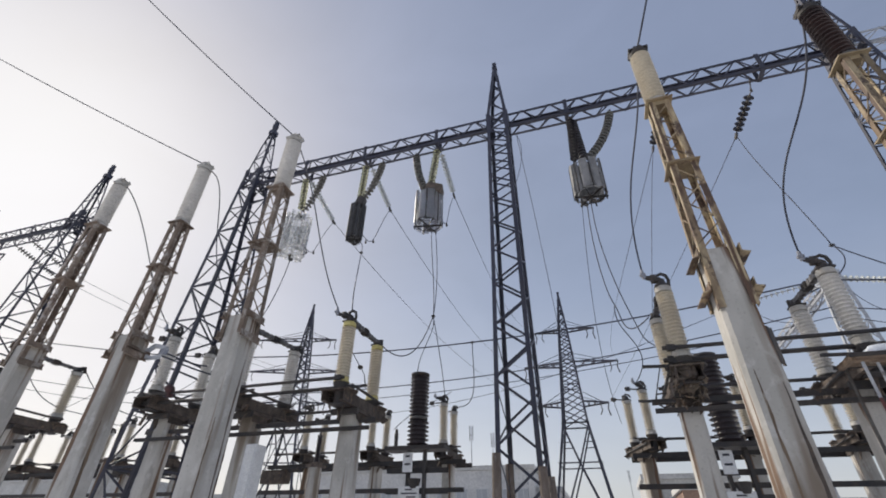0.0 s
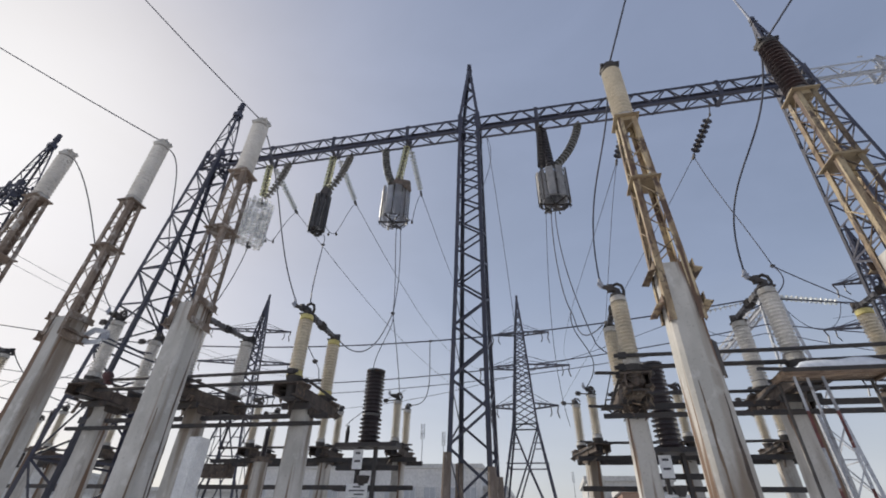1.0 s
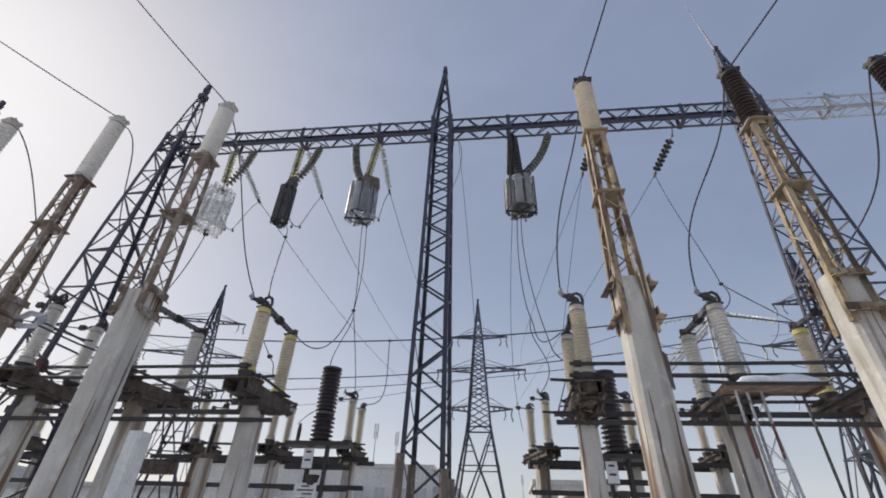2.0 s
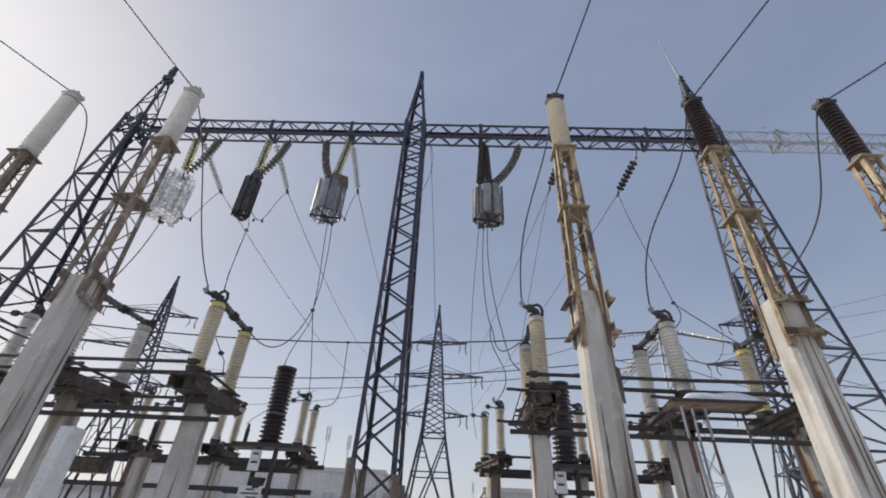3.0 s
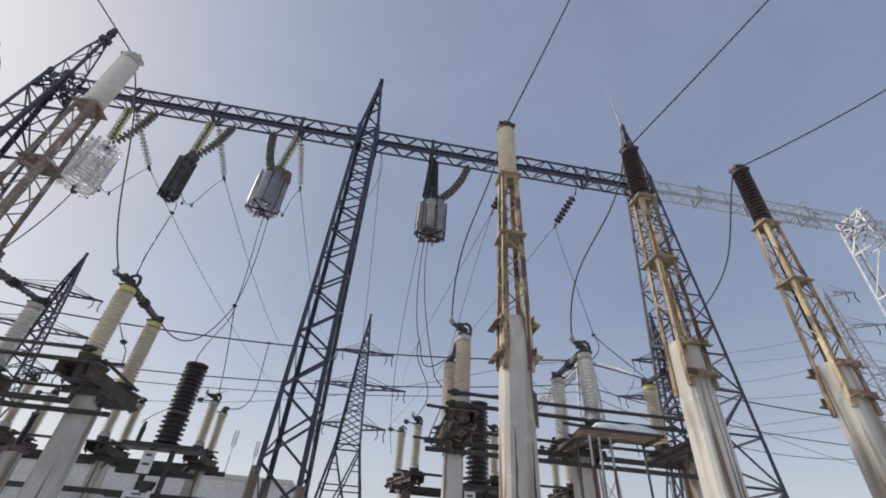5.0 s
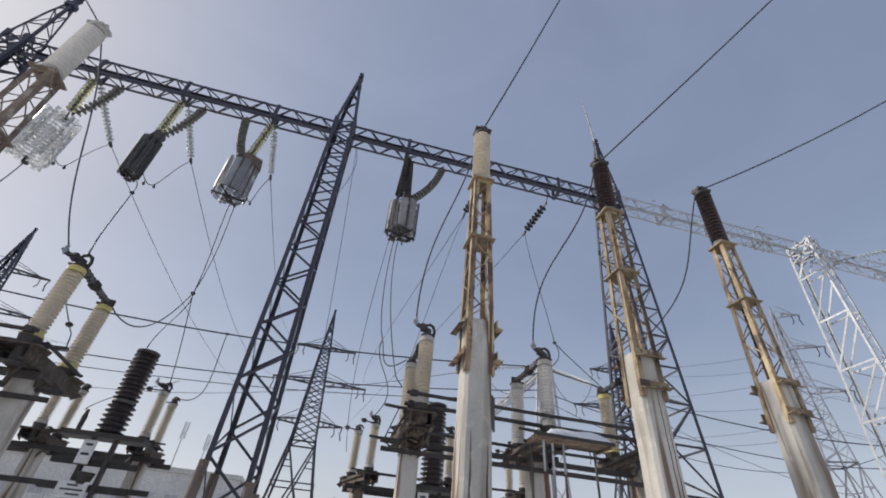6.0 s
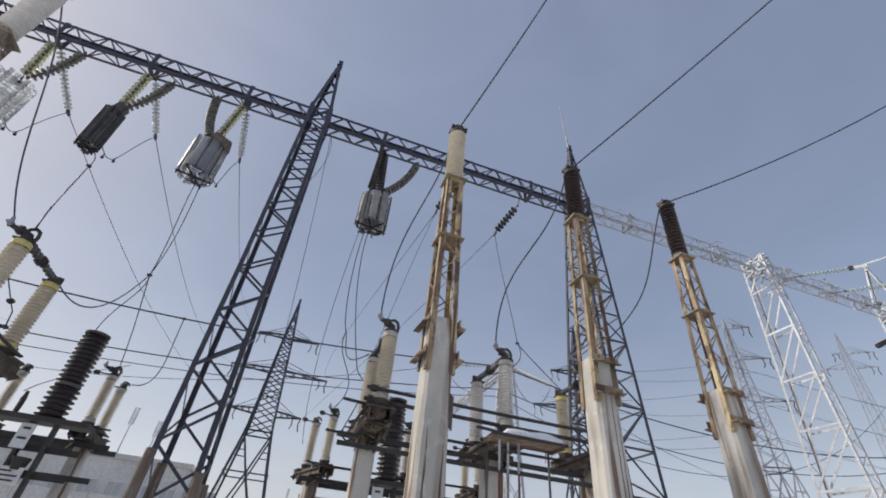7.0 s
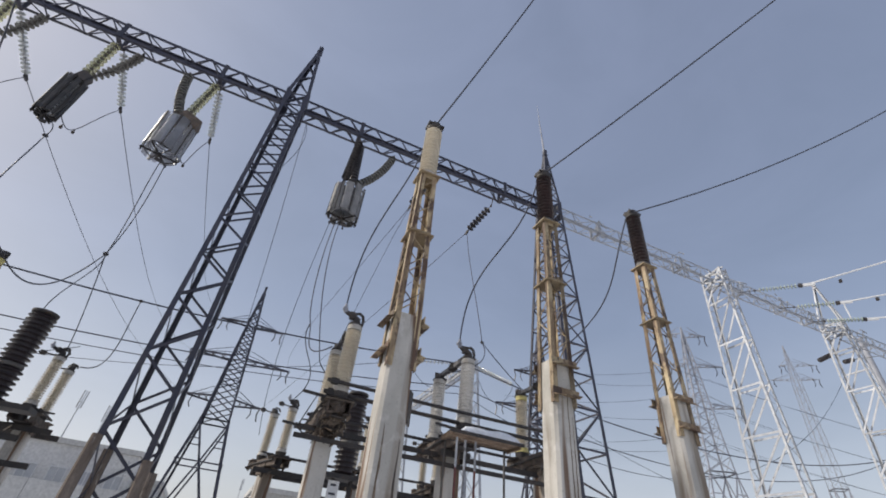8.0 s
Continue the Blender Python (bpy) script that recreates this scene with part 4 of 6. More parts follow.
        # dry straws and twigs caught between the blocks
        for i in range(46):
            bm = bmesh.new()
            p = Vector((rnd.uniform(-0.15, 0.15), rnd.uniform(-0.60, 0.05), zb + rnd.uniform(0.0, 0.34)))
            q = p + Vector((rnd.uniform(-0.11, 0.11), rnd.uniform(-0.10, 0.10), rnd.uniform(-0.20, 0.06)))
            tube(bm, [p, p.lerp(q, 0.5) + Vector((rnd.uniform(-0.02, 0.02), 0, rnd.uniform(-0.01, 0.02))), q], [0.006, 0.005, 0.003], 4)
            part("twig", bm, M["flaky_rust" if i % 3 else "plank"], root)
        bm = bmesh.new()
        lathe(bm, [(0, 0), (0.23, 0), (0.25, 0.015), (0.23, 0.03), (0, 0.035)], 20, Matrix.Translation((0.02, -0.42, zb + 0.385)))
        part("turntable_plate", bm, M["black_steel"], root)
    for k in range(0 if messy else 2):
        bm = bmesh.new()
        u, v = rnd.uniform(-0.2, 0.2), rnd.uniform(-0.5, -0.2)
        bar(bm, (u, v, zb + rnd.uniform(0.0, 0.3)), (u + rnd.uniform(-0.1, 0.1), v + rnd.uniform(-0.1, 0.1), zb - rnd.uniform(0.0, 0.12)), rnd.uniform(0.012, 0.03), rnd.uniform(0.03, 0.06))
        part("hanging_strap", bm, M[gear], root)
    for _ in range(0 if messy else 3):
        bm = bmesh.new()
        sy = rnd.choice((-0.47, back)) + rnd.uniform(-0.12, 0.12)
        sx = rnd.choice((-1, 1))
        plate(bm, [(sx * 0.2, sy, zb + 0.26), (sx * (0.26 + rnd.random() * 0.06), sy + rnd.uniform(-0.05, 0.05), zb + 0.2), (sx * 0.2, sy, zb + (0.0 if messy else 0.12))], 0.012)
        part("bracket", bm, M[gear], root)
    return root


for x, por, yel, lab in ((-7.5, "white_porc", False, "open disconnector on a concrete column, white insulators"),
                         (-5.63, "white_porc", False, "closed disconnector on a concrete column, white insulators"),
                         (-3.72, "cream", True, "closed disconnector with yellow collars on a concrete column"),
                         (1.18, "cream", False, "closed disconnector on a concrete column, cream insulators"),
                         (3.11, "white_porc", False, "closed disconnector on a concrete column, white insulators"),
                         (4.85, "cream", True, "closed disconnector with yellow collars on a concrete column"),
                         (-11.5, "cream", False, "disconnector of the neighbouring bay on a concrete column"),
                         (-13.4, "white_porc", False, "disconnector of the neighbouring bay on a concrete column"),
                         (-15.3, "cream", False, "disconnector of the neighbouring bay on a concrete column")):
    disconnector(x, DISC_Y, {-7.5: 0.14, -5.63: 0.06, 1.18: -0.06, 3.11: -0.09}.get(x, 0.15 if x < -10 else 0.0), por, yel, lab, int(x * 10), closed=x != -7.5).rotation_euler = (0, 0, -0.15 if x == -5.63 else 0)
for x in (-21.2, -19.1, -17.0, -14.9, -12.8, -8.05, -5.95, -3.87, 1.03, 3.2, 5.2):
    back_unit = disconnector(x, 12.67, 0.14, "cream", False, "disconnector behind the portal on a concrete column", int(x * 10) + 7, closed=False, group="disconnectors in the back row")
    if x == 1.03:
        back_unit.rotation_euler = (0, 0, 0.36)


def cross_member(name, label, x0, x1, y, z, w, h, mat="black_steel", group="steel runners between the columns"):
    bm = bmesh.new()
    channel(bm, (x0, y, z), (x1, y, z), w, h, 0.010, (0, 0, 1))
    return tagged(part(name, bm, M[mat]), label, "steel runner", group)


def drive_tube(label, x0, x1, y, z, r):
    bm = bmesh.new()
    tube(bm, [(x0, y, z), ((x0 + x1) / 2, y, z - 0.012), (x1, y, z)], r, 10)
    for x in (x0 + 0.1, x1 - 0.1):
        box(bm, (x, y, z), (0.10, 2.8 * r, 2.8 * r))
    return tagged(part("drive_tube", bm, M["black_steel"], smooth=False), label, "tube", "drive tubes between disconnectors")


for a, b in ((-15.8, -11.0), (-7.9, -3.3), (0.75, 5.3)):
    row = DISC_Y
    for y in (row - 0.20,):
        cross_member("steel_runner", "black steel channel runner on the concrete columns", a, b, y, 3.175, 0.05, 0.055)
    cross_member("steel_runner", "black steel channel runner on the concrete columns", a, b, row - 0.02, 3.33, 0.06, 0.065)
    drive_tube("black drive tube linking the disconnector poles", a + 0.2, b - 0.3, row - 0.62, 3.84, 0.026)
    drive_tube("black drive tube linking the disconnector poles", a + 0.2, b - 0.3, row - 0.50, 3.72, 0.030)
    drive_tube("black drive tube linking the disconnector poles", a + 0.2, b - 0.3, row + 0.55, 3.66, 0.025)
for a, b in ((-21.8, -12.2), (-9.2, -3.3), (0.7, 5.6)):
    for y, z in ((12.3, 3.52), (12.95, 3.52), (12.1, 2.86)):
        cross_member("steel_runner", "black steel channel runner on the back columns", a, b, y, z, 0.08, 0.10)
    drive_tube("black drive tube of the back disconnectors", a + 0.2, b - 0.3, 12.2, 3.84, 0.03)


# ---------------------------------------------------------------- suspension strings and line traps
def disc_mesh(mat, deep):
    """A flat ribbed disc, or a deep bell."""
    flat = [(0.034, 0.016), (0.070, 0.010), (0.112, -0.004), (0.122, -0.014), (0.112, -0.018), (0.095, -0.010), (0.080, -0.016), (0.060, -0.006), (0.034, -0.010)]
    bell = [(0.034, 0.040), (0.080, 0.030), (0.116, 0.006), (0.122, -0.030), (0.116, -0.048), (0.095, -0.030), (0.060, -0.020), (0.034, -0.020)]
    return cached(("disc_unit", mat, deep), lambda b: lathe(b, bell if deep else flat, 18), mat, True)


def insulator_string(path, mat, label, group="insulator strings under the portal beams", scale=1.0, lead=None, tight=1.0, deep=False):
    """Cap-and-pin discs threaded along a path: iron caps between the discs, an eye at each end."""
    pts = [Vector(p) for p in path]
    root = thing("insulator_string", label, "insulator string", pts[0], group)
    lens = [(b - a).length for a, b in zip(pts, pts[1:])]
    total = sum(lens)
    pitch = 0.146 * scale * tight
    n = int((total - 0.12) / pitch)
    me = disc_mesh(mat, deep)
    iron = "galv" if mat in ("clear_disc", "pale_green_disc") else "iron"
    cap = cached(("disc_cap", iron), lambda b: lathe(b, [(0, 0.076), (0.018, 0.074), (0.032, 0.058), (0.038, 0.016), (0.034, 0.0), (0.050, -0.010), (0.046, -0.020), (0.018, -0.028), (0.016, -0.062), (0, -0.062)], 10), iron, True)

    def along(s):
        for a, b, l in zip(pts, pts[1:], lens):
            if s <= l:
                return a.lerp(b, s / l), (b - a).normalized()
            s -= l
        return pts[-1], (pts[-1] - pts[-2]).normalized()
    for i in range(n):
        p, d = along((total - n * pitch) / 2 + (i + 0.5) * pitch)
        ob = part("disc", me, None, root)
        q = (-d).to_track_quat("Z", "Y")
        ob.matrix_basis = Matrix.LocRotScale(p - pts[0], q, (scale, scale, scale))
        part("disc_cap", cap, None, ob, "dark iron cap" if iron == "iron" else "pale zinc cap")
    bm = bmesh.new()
    tube(bm, [p - pts[0] for p in pts], 0.014, 6)
    if lead:
        tube(bm, [Vector(lead) - pts[0], (0, 0, 0)], 0.016, 6)
    part("pin_rod", bm, M["iron"], root)
    for p, s in ((pts[0], 1), (pts[-1], 1)):
        bm = bmesh.new()
        lathe(bm, [(0, -0.05), (0.03, -0.04), (0.035, 0), (0.03, 0.04), (0, 0.05)], 8, Matrix.Translation(p - pts[0]))
        part("shackle", bm, M["black_steel"], root)
    return root


def curve_path(a, b, bend, n=7):
    a, b, bend = Vector(a), Vector(b), Vector(bend)
    return [a.lerp(b, i / n) + bend * (4 * (i / n) * (1 - i / n)) for i in range(n + 1)]


def line_trap(x, y, top, height, radius, slat, label, count=10, gap=0.8, metal="black_steel", housing=False):
    root = thing("line_trap", label, "line trap", (x, y, top), "line traps under the portal beam")
    root.rotation_euler = (0, 0, 0.2)
    rnd = random.Random(int(x * 100))
    w = 2 * math.pi * radius / count * gap
    for k in range(count):
        a = 2 * math.pi * k / count + rnd.uniform(-0.05, 0.05)
        bm = bmesh.new()
        rot = Matrix.Rotation(a, 3, "Z")
        lo, hi, lean = -height + 0.06 + rnd.uniform(-0.05, 0.05), -0.14 + rnd.uniform(-0.04, 0.06), rnd.uniform(-0.02, 0.02)
        bend = [(-w / 2, 0), (-w * 0.3, 0.018), (w * 0.3, 0.018), (w / 2, 0)]
        for (u0, d0), (u1, d1) in zip(bend, bend[1:]):
            pts = [rot @ Vector((radius + d, u, z)) for u, d, z in ((u0 - lean, d0, lo), (u1 - lean, d1, lo), (u1 + lean, d1, hi), (u0 + lean, d0, hi))]
            plate(bm, pts, 0.012)
        part("slat", bm, M[slat], root)
    for k in range(7):
        bm = bmesh.new()
        rot2 = Matrix.Rotation(2 * math.pi * k / 7 + 0.2, 3, "Z")
        p, q = rot2 @ Vector((radius + 0.03, 0, -height)), rot2 @ Vector((radius + 0.03, 0, -0.08))
        bar(bm, p, q, 0.025, 0.026, rot2 @ Vector((1, 0, 0)))
        part("stay", bm, M[metal], root)
    for f in (0.16, 0.52, 0.92):
        bm = bmesh.new()
        ring = [(math.cos(2 * math.pi * k / 24) * (radius - 0.015), math.sin(2 * math.pi * k / 24) * (radius - 0.015), -height * f) for k in range(25)]
        tube(bm, ring, 0.014, 6)
        part("hoop", bm, M[metal], root)
    bm = bmesh.new()
    turns = 11
    spiral = [(radius * 0.78 * math.cos(2 * math.pi * k / 24), radius * 0.78 * math.sin(2 * math.pi * k / 24), -0.22 - (height - 0.34) * k / (24 * turns)) for k in range(24 * turns + 1)]
    tube(bm, spiral, 0.016 if slat in ("slat_clear", "slat_white") else 0.036, 6)
    part("coil", bm, M[{"slat_clear": "galv_dark", "slat_white": "white"}.get(slat, "coil")], root, "wound aluminium coil", smooth=True)
    for z in (-0.12, -height + 0.02):
        bm = bmesh.new()
        for k in range(3):
            a = math.pi * k / 3
            d = Vector((math.cos(a), math.sin(a), 0)) * (radius + 0.04)
            bar(bm, d + Vector((0, 0, z)), -d + Vector((0, 0, z)), 0.05, 0.016, (0, 0, 1))
        lathe(bm, [(0, -0.03), (0.05, -0.03), (0.05, 0.03), (0, 0.03)], 12, Matrix.Translation((0, 0, z)))
        part("spider", bm, M[metal], root)
    bm = bmesh.new()
    lathe(bm, [(0, -0.1), (0.11, -0.1), (0.12, -0.02), (0.06, 0.04), (0.04, 0.12), (0, 0.12)], 14)
    part("suspension_head", bm, M["black_steel"], root)
    if housing:
        bm = bmesh.new()
        box(bm, (0.45 * radius, -0.10, -0.02), (radius * 1.25, radius * 1.2, 0.30), Matrix.Rotation(0.3, 3, "Y"))
        bmesh.ops.bevel(bm, geom=bm.edges, offset=0.02, segments=2, affect="EDGES")
        part("tuning_box", bm, M["black_steel" if slat == "slat_dark" else "dark_rust"], root, "dark tuning box on the trap's top")
    bm = bmesh.new()
    tube(bm, [(0, 0, -height + 0.05), (0, 0, -height - 0.12), (0.08, -0.05, -height - 0.16)], 0.03, 8)
    box(bm, (0.09, -0.05, -height - 0.17), (0.12, 0.07, 0.06))
    part("lower_terminal", bm, M["black_steel"], root)
    return root


BEAM_Z = 12.36
for x, slat, r, h, dx, ox, mats, lab in ((-8.15, "slat_white", 0.40, 1.56, 0.55, -0.1, ("glass_disc", "grey_disc"), "pale slatted line trap hanging from the portal beam"),
                                     (-6.0, "slat_dark", 0.205, 1.40, 0.62, 0.06, ("glass_disc", "grey_disc"), "slim black line trap hanging from the portal beam"),
                                     (-3.66, "slat_clear", 0.375, 1.24, -0.55, 0.22, ("glass_disc", "grey_disc"), "grey slatted line trap hanging from the portal beam"),
                                     (0.80, "slat_grey", 0.39, 1.18, 1.0, -0.08, ("black_disc", "grey_disc"), "grey slatted line trap with a dark insulator string")):
    top = 10.48 if -5 < x < 0 else 10.62 if x < 0 else 10.42
    line_trap(x, PORTAL_Y, top, h, r, slat, lab, metal="slat_white" if slat == "slat_white" else "black_steel", housing=-7 < x < 0, count=16 if x < -8 else 10, gap=0.66 if x < -8 else 0.84)
    insulator_string([(x + ox, PORTAL_Y, BEAM_Z - (0.10 if x > 0 else 0.0)), (x + 0.02, PORTAL_Y, top + 0.12)], mats[0], "hanging string of glass discs holding a line trap" if mats[0] == "glass_disc" else "hanging string of dark discs holding a line trap", deep=x > 0, tight=0.75 if x > 0 else 1.04)
    insulator_string(curve_path((x + dx, PORTAL_Y + 0.1, BEAM_Z), (x + 0.12 * (1 if dx > 0 else -1), PORTAL_Y, top + 0.16), (0.10 * dx, 0, -0.12)), mats[1], "slack side string of grey discs beside a line trap", deep=x > -5, tight=0.8 if x > -5 else 0.95)
insulator_string([(0.66, PORTAL_Y - 0.12, BEAM_Z - 0.16), (0.56, PORTAL_Y - 0.16, 10.42)], "black_disc", "second hanging string of dark discs at the trap", scale=0.95, tight=0.9)

TENSION = ((-8.27, 11.85), (-5.91, 11.76), (-3.46, 11.67), (2.96, 11.30), (5.24, 11.46))
FAR = (((-8.0, 50, 16.5), 1.3), ((-8.3, 50, 18.5), 0.9), ((-6.8, 50, 22.0), 0.3), ((0.4, 48, 17.9), 0.8), ((1.2, 48, 14.0), 0.5))
TIPS = ((-5.4, 48, 13.9), (-6.4, 48, 18.0), (-4.8, 48, 21.8), (3.3, 48, 18.0), (1.7, 48, 13.9))
for (x, y), (far, sag), tip in zip(TENSION, FAR, TIPS):
    left = x < 0
    insulator_string([(x + 0.05, PORTAL_Y + 0.2, BEAM_Z) if left else (x + 0.15, PORTAL_Y + 0.25, BEAM_Z - 0.27), (x, y, 11.92)], "clear_disc" if left else "black_disc",
                     "tension string of clear glass discs" if left else "tension string of dark discs", scale=0.86 if left else 1.08, lead=None if left else (x + 0.14, PORTAL_Y, BEAM_Z + 0.05), tight=1.0 if left else 1.08)
    wire("line_conductor", [p + (Vector(tip) - Vector(far)) * (i / 24) ** 3 for i, p in enumerate(hang((x, y, 11.88), far, sag, 24))], 0.011, "thin line conductor leaving the portal", "conductor", "line conductors")
    bm = bmesh.new()
    box(bm, (x, y + 0.03, 11.88), (0.05, 0.2, 0.09))
    tagged(part("strain_clamp", bm, M["black_steel"]), "dark strain clamp at the end of a string", "clamp", "strain clamps")
for (x, y), xt in zip(TENSION[:3], (-7.82, -5.80, -3.40)):
    zt = 10.1 if xt < -5 else 10.3
    loop = bezier((x, y, 11.85), (x - 0.1, y - 0.8, 10.3), (xt + 0.3, PORTAL_Y + 0.5, zt - 1.2), (xt, PORTAL_Y, zt - 0.6), 20)
    wire("jumper_wire", loop, 0.011, "thin jumper loop from string to line trap", "wire", "jumper wires")
    for k in (11, 17):
        root = thing("damper_weight", "small dark weight hanging on a jumper loop", "weight", loop[k], "weights on the jumper loops")
        bm = bmesh.new()
        tube(bm, [(0, 0, 0), (0, 0, -0.08)], 0.012, 6)
        part("hook", bm, M["black_steel"], root)
        bm = bmesh.new()
        lathe(bm, [(0, -0.15), (0.030, -0.14), (0.036, -0.10), (0.020, -0.065), (0, -0.06)], 8)
        part("bob", bm, M["black_steel"], root)

# strings and loops of the neighbouring bay
for a, b in (((-21.9, 10.0, 12.36), (-21.9, 11.9, 11.88)), ((-22.9, 10.0, 12.34), (-23.0, 12.0, 11.95))):
    insulator_string([a, b], "grey_disc", "tension string of grey discs in the neighbouring bay", scale=0.9)
    wire("line_conductor", hang(b, (b[0] - 2, 46, 17.0), 1.2, 20), 0.011, "thin line conductor leaving the portal", "conductor", "line conductors")

# white portal strings towards the yard behind
for x0, x1, y1, rise in ((16.66, 18.1, 7.95, 0.26), (19.0, 20.4, 7.98, 0.15), (21.0, 22.5, 8.2, 0.13)):
    a, e = Vector((x0, PORTAL_Y - 0.2, 12.33)), Vector((x1, y1, 12.3))
    insulator_string([a.lerp(e, 0.24), a.lerp(e, 0.93)], "pale_green_disc", "tension string of pale glass discs at the white portal", scale=0.8, lead=a)
    d = (e - a).normalized()
    wire("bus_conductor", hang(e, e + d * 22 + Vector((0, 0, 22 * rise)), 0.2), 0.030, "white overhead bus conductor", "conductor", "overhead conductors", "white")
    root = thing("strain_clamp", "white bolted clamp at the end of a string", "clamp", e, "strain clamps")
    bm = bmesh.new()
    bar(bm, -d * 0.16, d * 0.30, 0.10, 0.09)
    part("body", bm, M["white"], root)
    bm = bmesh.new()
    bar(bm, -d * 0.22, -d * 0.10, 0.13, 0.12)
    part("yoke", bm, M["black_steel"], root)
    bm = bmesh.new()
    bar(bm, d * 1.05, d * 1.13, 0.11, 0.11)
    part("spacer", bm, M["black_steel"], root, "small dark spacer on the conductor")
    if x0 == 19.0:
        bm = bmesh.new()
        tube(bm, [(0, 0, 0), (0.02, 0, -0.7)], 0.022, 6)
        part("dropper", bm, M["white"], root, "short white dropper")

for a, b, c in (((24.7, 10.0, 12.36), (24.62, 11.0, 12.29), (23.33, 11.0, 11.65)), ((26.6, 10.0, 12.40), (26.50, 11.0, 12.55), (25.47, 11.0, 12.14))):
    insulator_string([b, c], "black_disc", "slack string of dark discs behind the white portal", scale=0.9, lead=a, tight=1.25)

# ---------------------------------------------------------------- droppers and links
for (x, top, far) in ((POSTS[1], 1.0, (-10.54, 2.62, 10.0)), (POSTS[2], 1.0, (-6.55, 2.71, 10.0)), (POSTS[3], 1, (2.28, 3.16, 10.0)),
                      (POSTS[4], 1, (5.74, 1.36, 10.0)), (POSTS[5], 1, (9.30, 1.67, 10.45))):
    a = Vector((x, POST_ROW[POSTS.index(x)], POST_TOP))
    b = Vector(far)
    wire("bus_dropper", hang(a, a + (b - a) * 1.9, 0.70 if x > 4 else 0.12), 0.010 if x < 0 else 0.0125, "dark stranded conductor rising to the overhead bus", "conductor", "bus droppers")
for x, xd, c1, c2 in zip(POSTS, (-7.5, -5.63, -3.72, 1.18, 3.11, 4.85),
                         ((-7.51, 5.0, 6.81), (-5.31, 4.75, 6.96), (-3.72, 5.0, 6.35), (1.25, 5.0, 6.30), (3.16, 5.0, 5.94), (4.76, 4.86, 5.92)),
                         ((-7.69, 5.68, 5.60), (-6.50, 5.43, 5.57), (-4.13, 5.68, 5.84), (0.84, 5.68, 6.28), (2.65, 5.68, 6.25), (5.32, 5.12, 5.90))):
    a = (x - 0.02, POST_ROW[POSTS.index(x)] + 0.10, POST_TOP - 0.02)
    e = (xd - (0.30 if xd == -5.63 else 0.22), DISC_Y - (0.53 if xd == -5.63 else 0.57), {-7.5: 5.23, -5.63: 5.15, 1.18: 5.03, 3.11: 5.0}.get(xd, 5.09))
    pts = bezier(a, c1, c2, e, 26)
    wire("post_link", pts, 0.010 if x < 0 else 0.012, "dark slack conductor from post to disconnector", "conductor", "post links")


# ---------------------------------------------------------------- cross buses behind the portal
def bus_height(x, y, low, at):
    k = (y - 0.25) / 12.75
    if x > 6.2 * k:
        # slacker span past the cross portal
        x_low, z_low, c = {13.0: (15.5, 6.92, 0.0092), 14.8: (17.0, 6.63, 0.01055), 16.6: (16.5, 6.56, 0.0212)}[y]
        return z_low + c * (x - x_low) ** 2
    d = abs(x / k - at)
    rise = 0.0065 * d * d if d < 14 else 0.0065 * 196 + 0.182 * (d - 14)
    return 1.7 + (low + rise - 1.7) * k


for y, low, at, r in ((13.0, 6.97, -4.5, 0.022), (14.8, 5.80, -7.0, 0.018), (16.6, 5.48, -7.5, 0.014)):
    pts = [(x, y, bus_height(x, y, low, at)) for x in np.linspace(-44, 38, 120)]
    wire("cross_bus", pts, r, "dark overhead bus crossing behind the portal", "conductor", "cross buses")
for x in (-44, 38):
    root = thing("bus_pole", "tall grey steel pole holding the cross buses", "pole", (x, 14.8, 0), "bus poles")
    bm = bmesh.new()
    tube(bm, [(0, 0, 0), (0, 0, 18.5)], [0.28, 0.17], 14)
    part("shaft", bm, M["galv_dark"], root)
    for y, low, at in ((13.0, 6.97, -4.5), (14.8, 5.80, -7.0), (16.6, 5.48, -7.5)):
        bm = bmesh.new()
        z = bus_height(x, y, low, at)
        bar(bm, (0, 0, z), (0, y - 14.8 if y != 14.8 else 0.3, z), 0.1, 0.1)
        part("bracket", bm, M["galv"], root)
BUS_Z = bus_height(-3.24, 13.0, 6.97, -4.5)

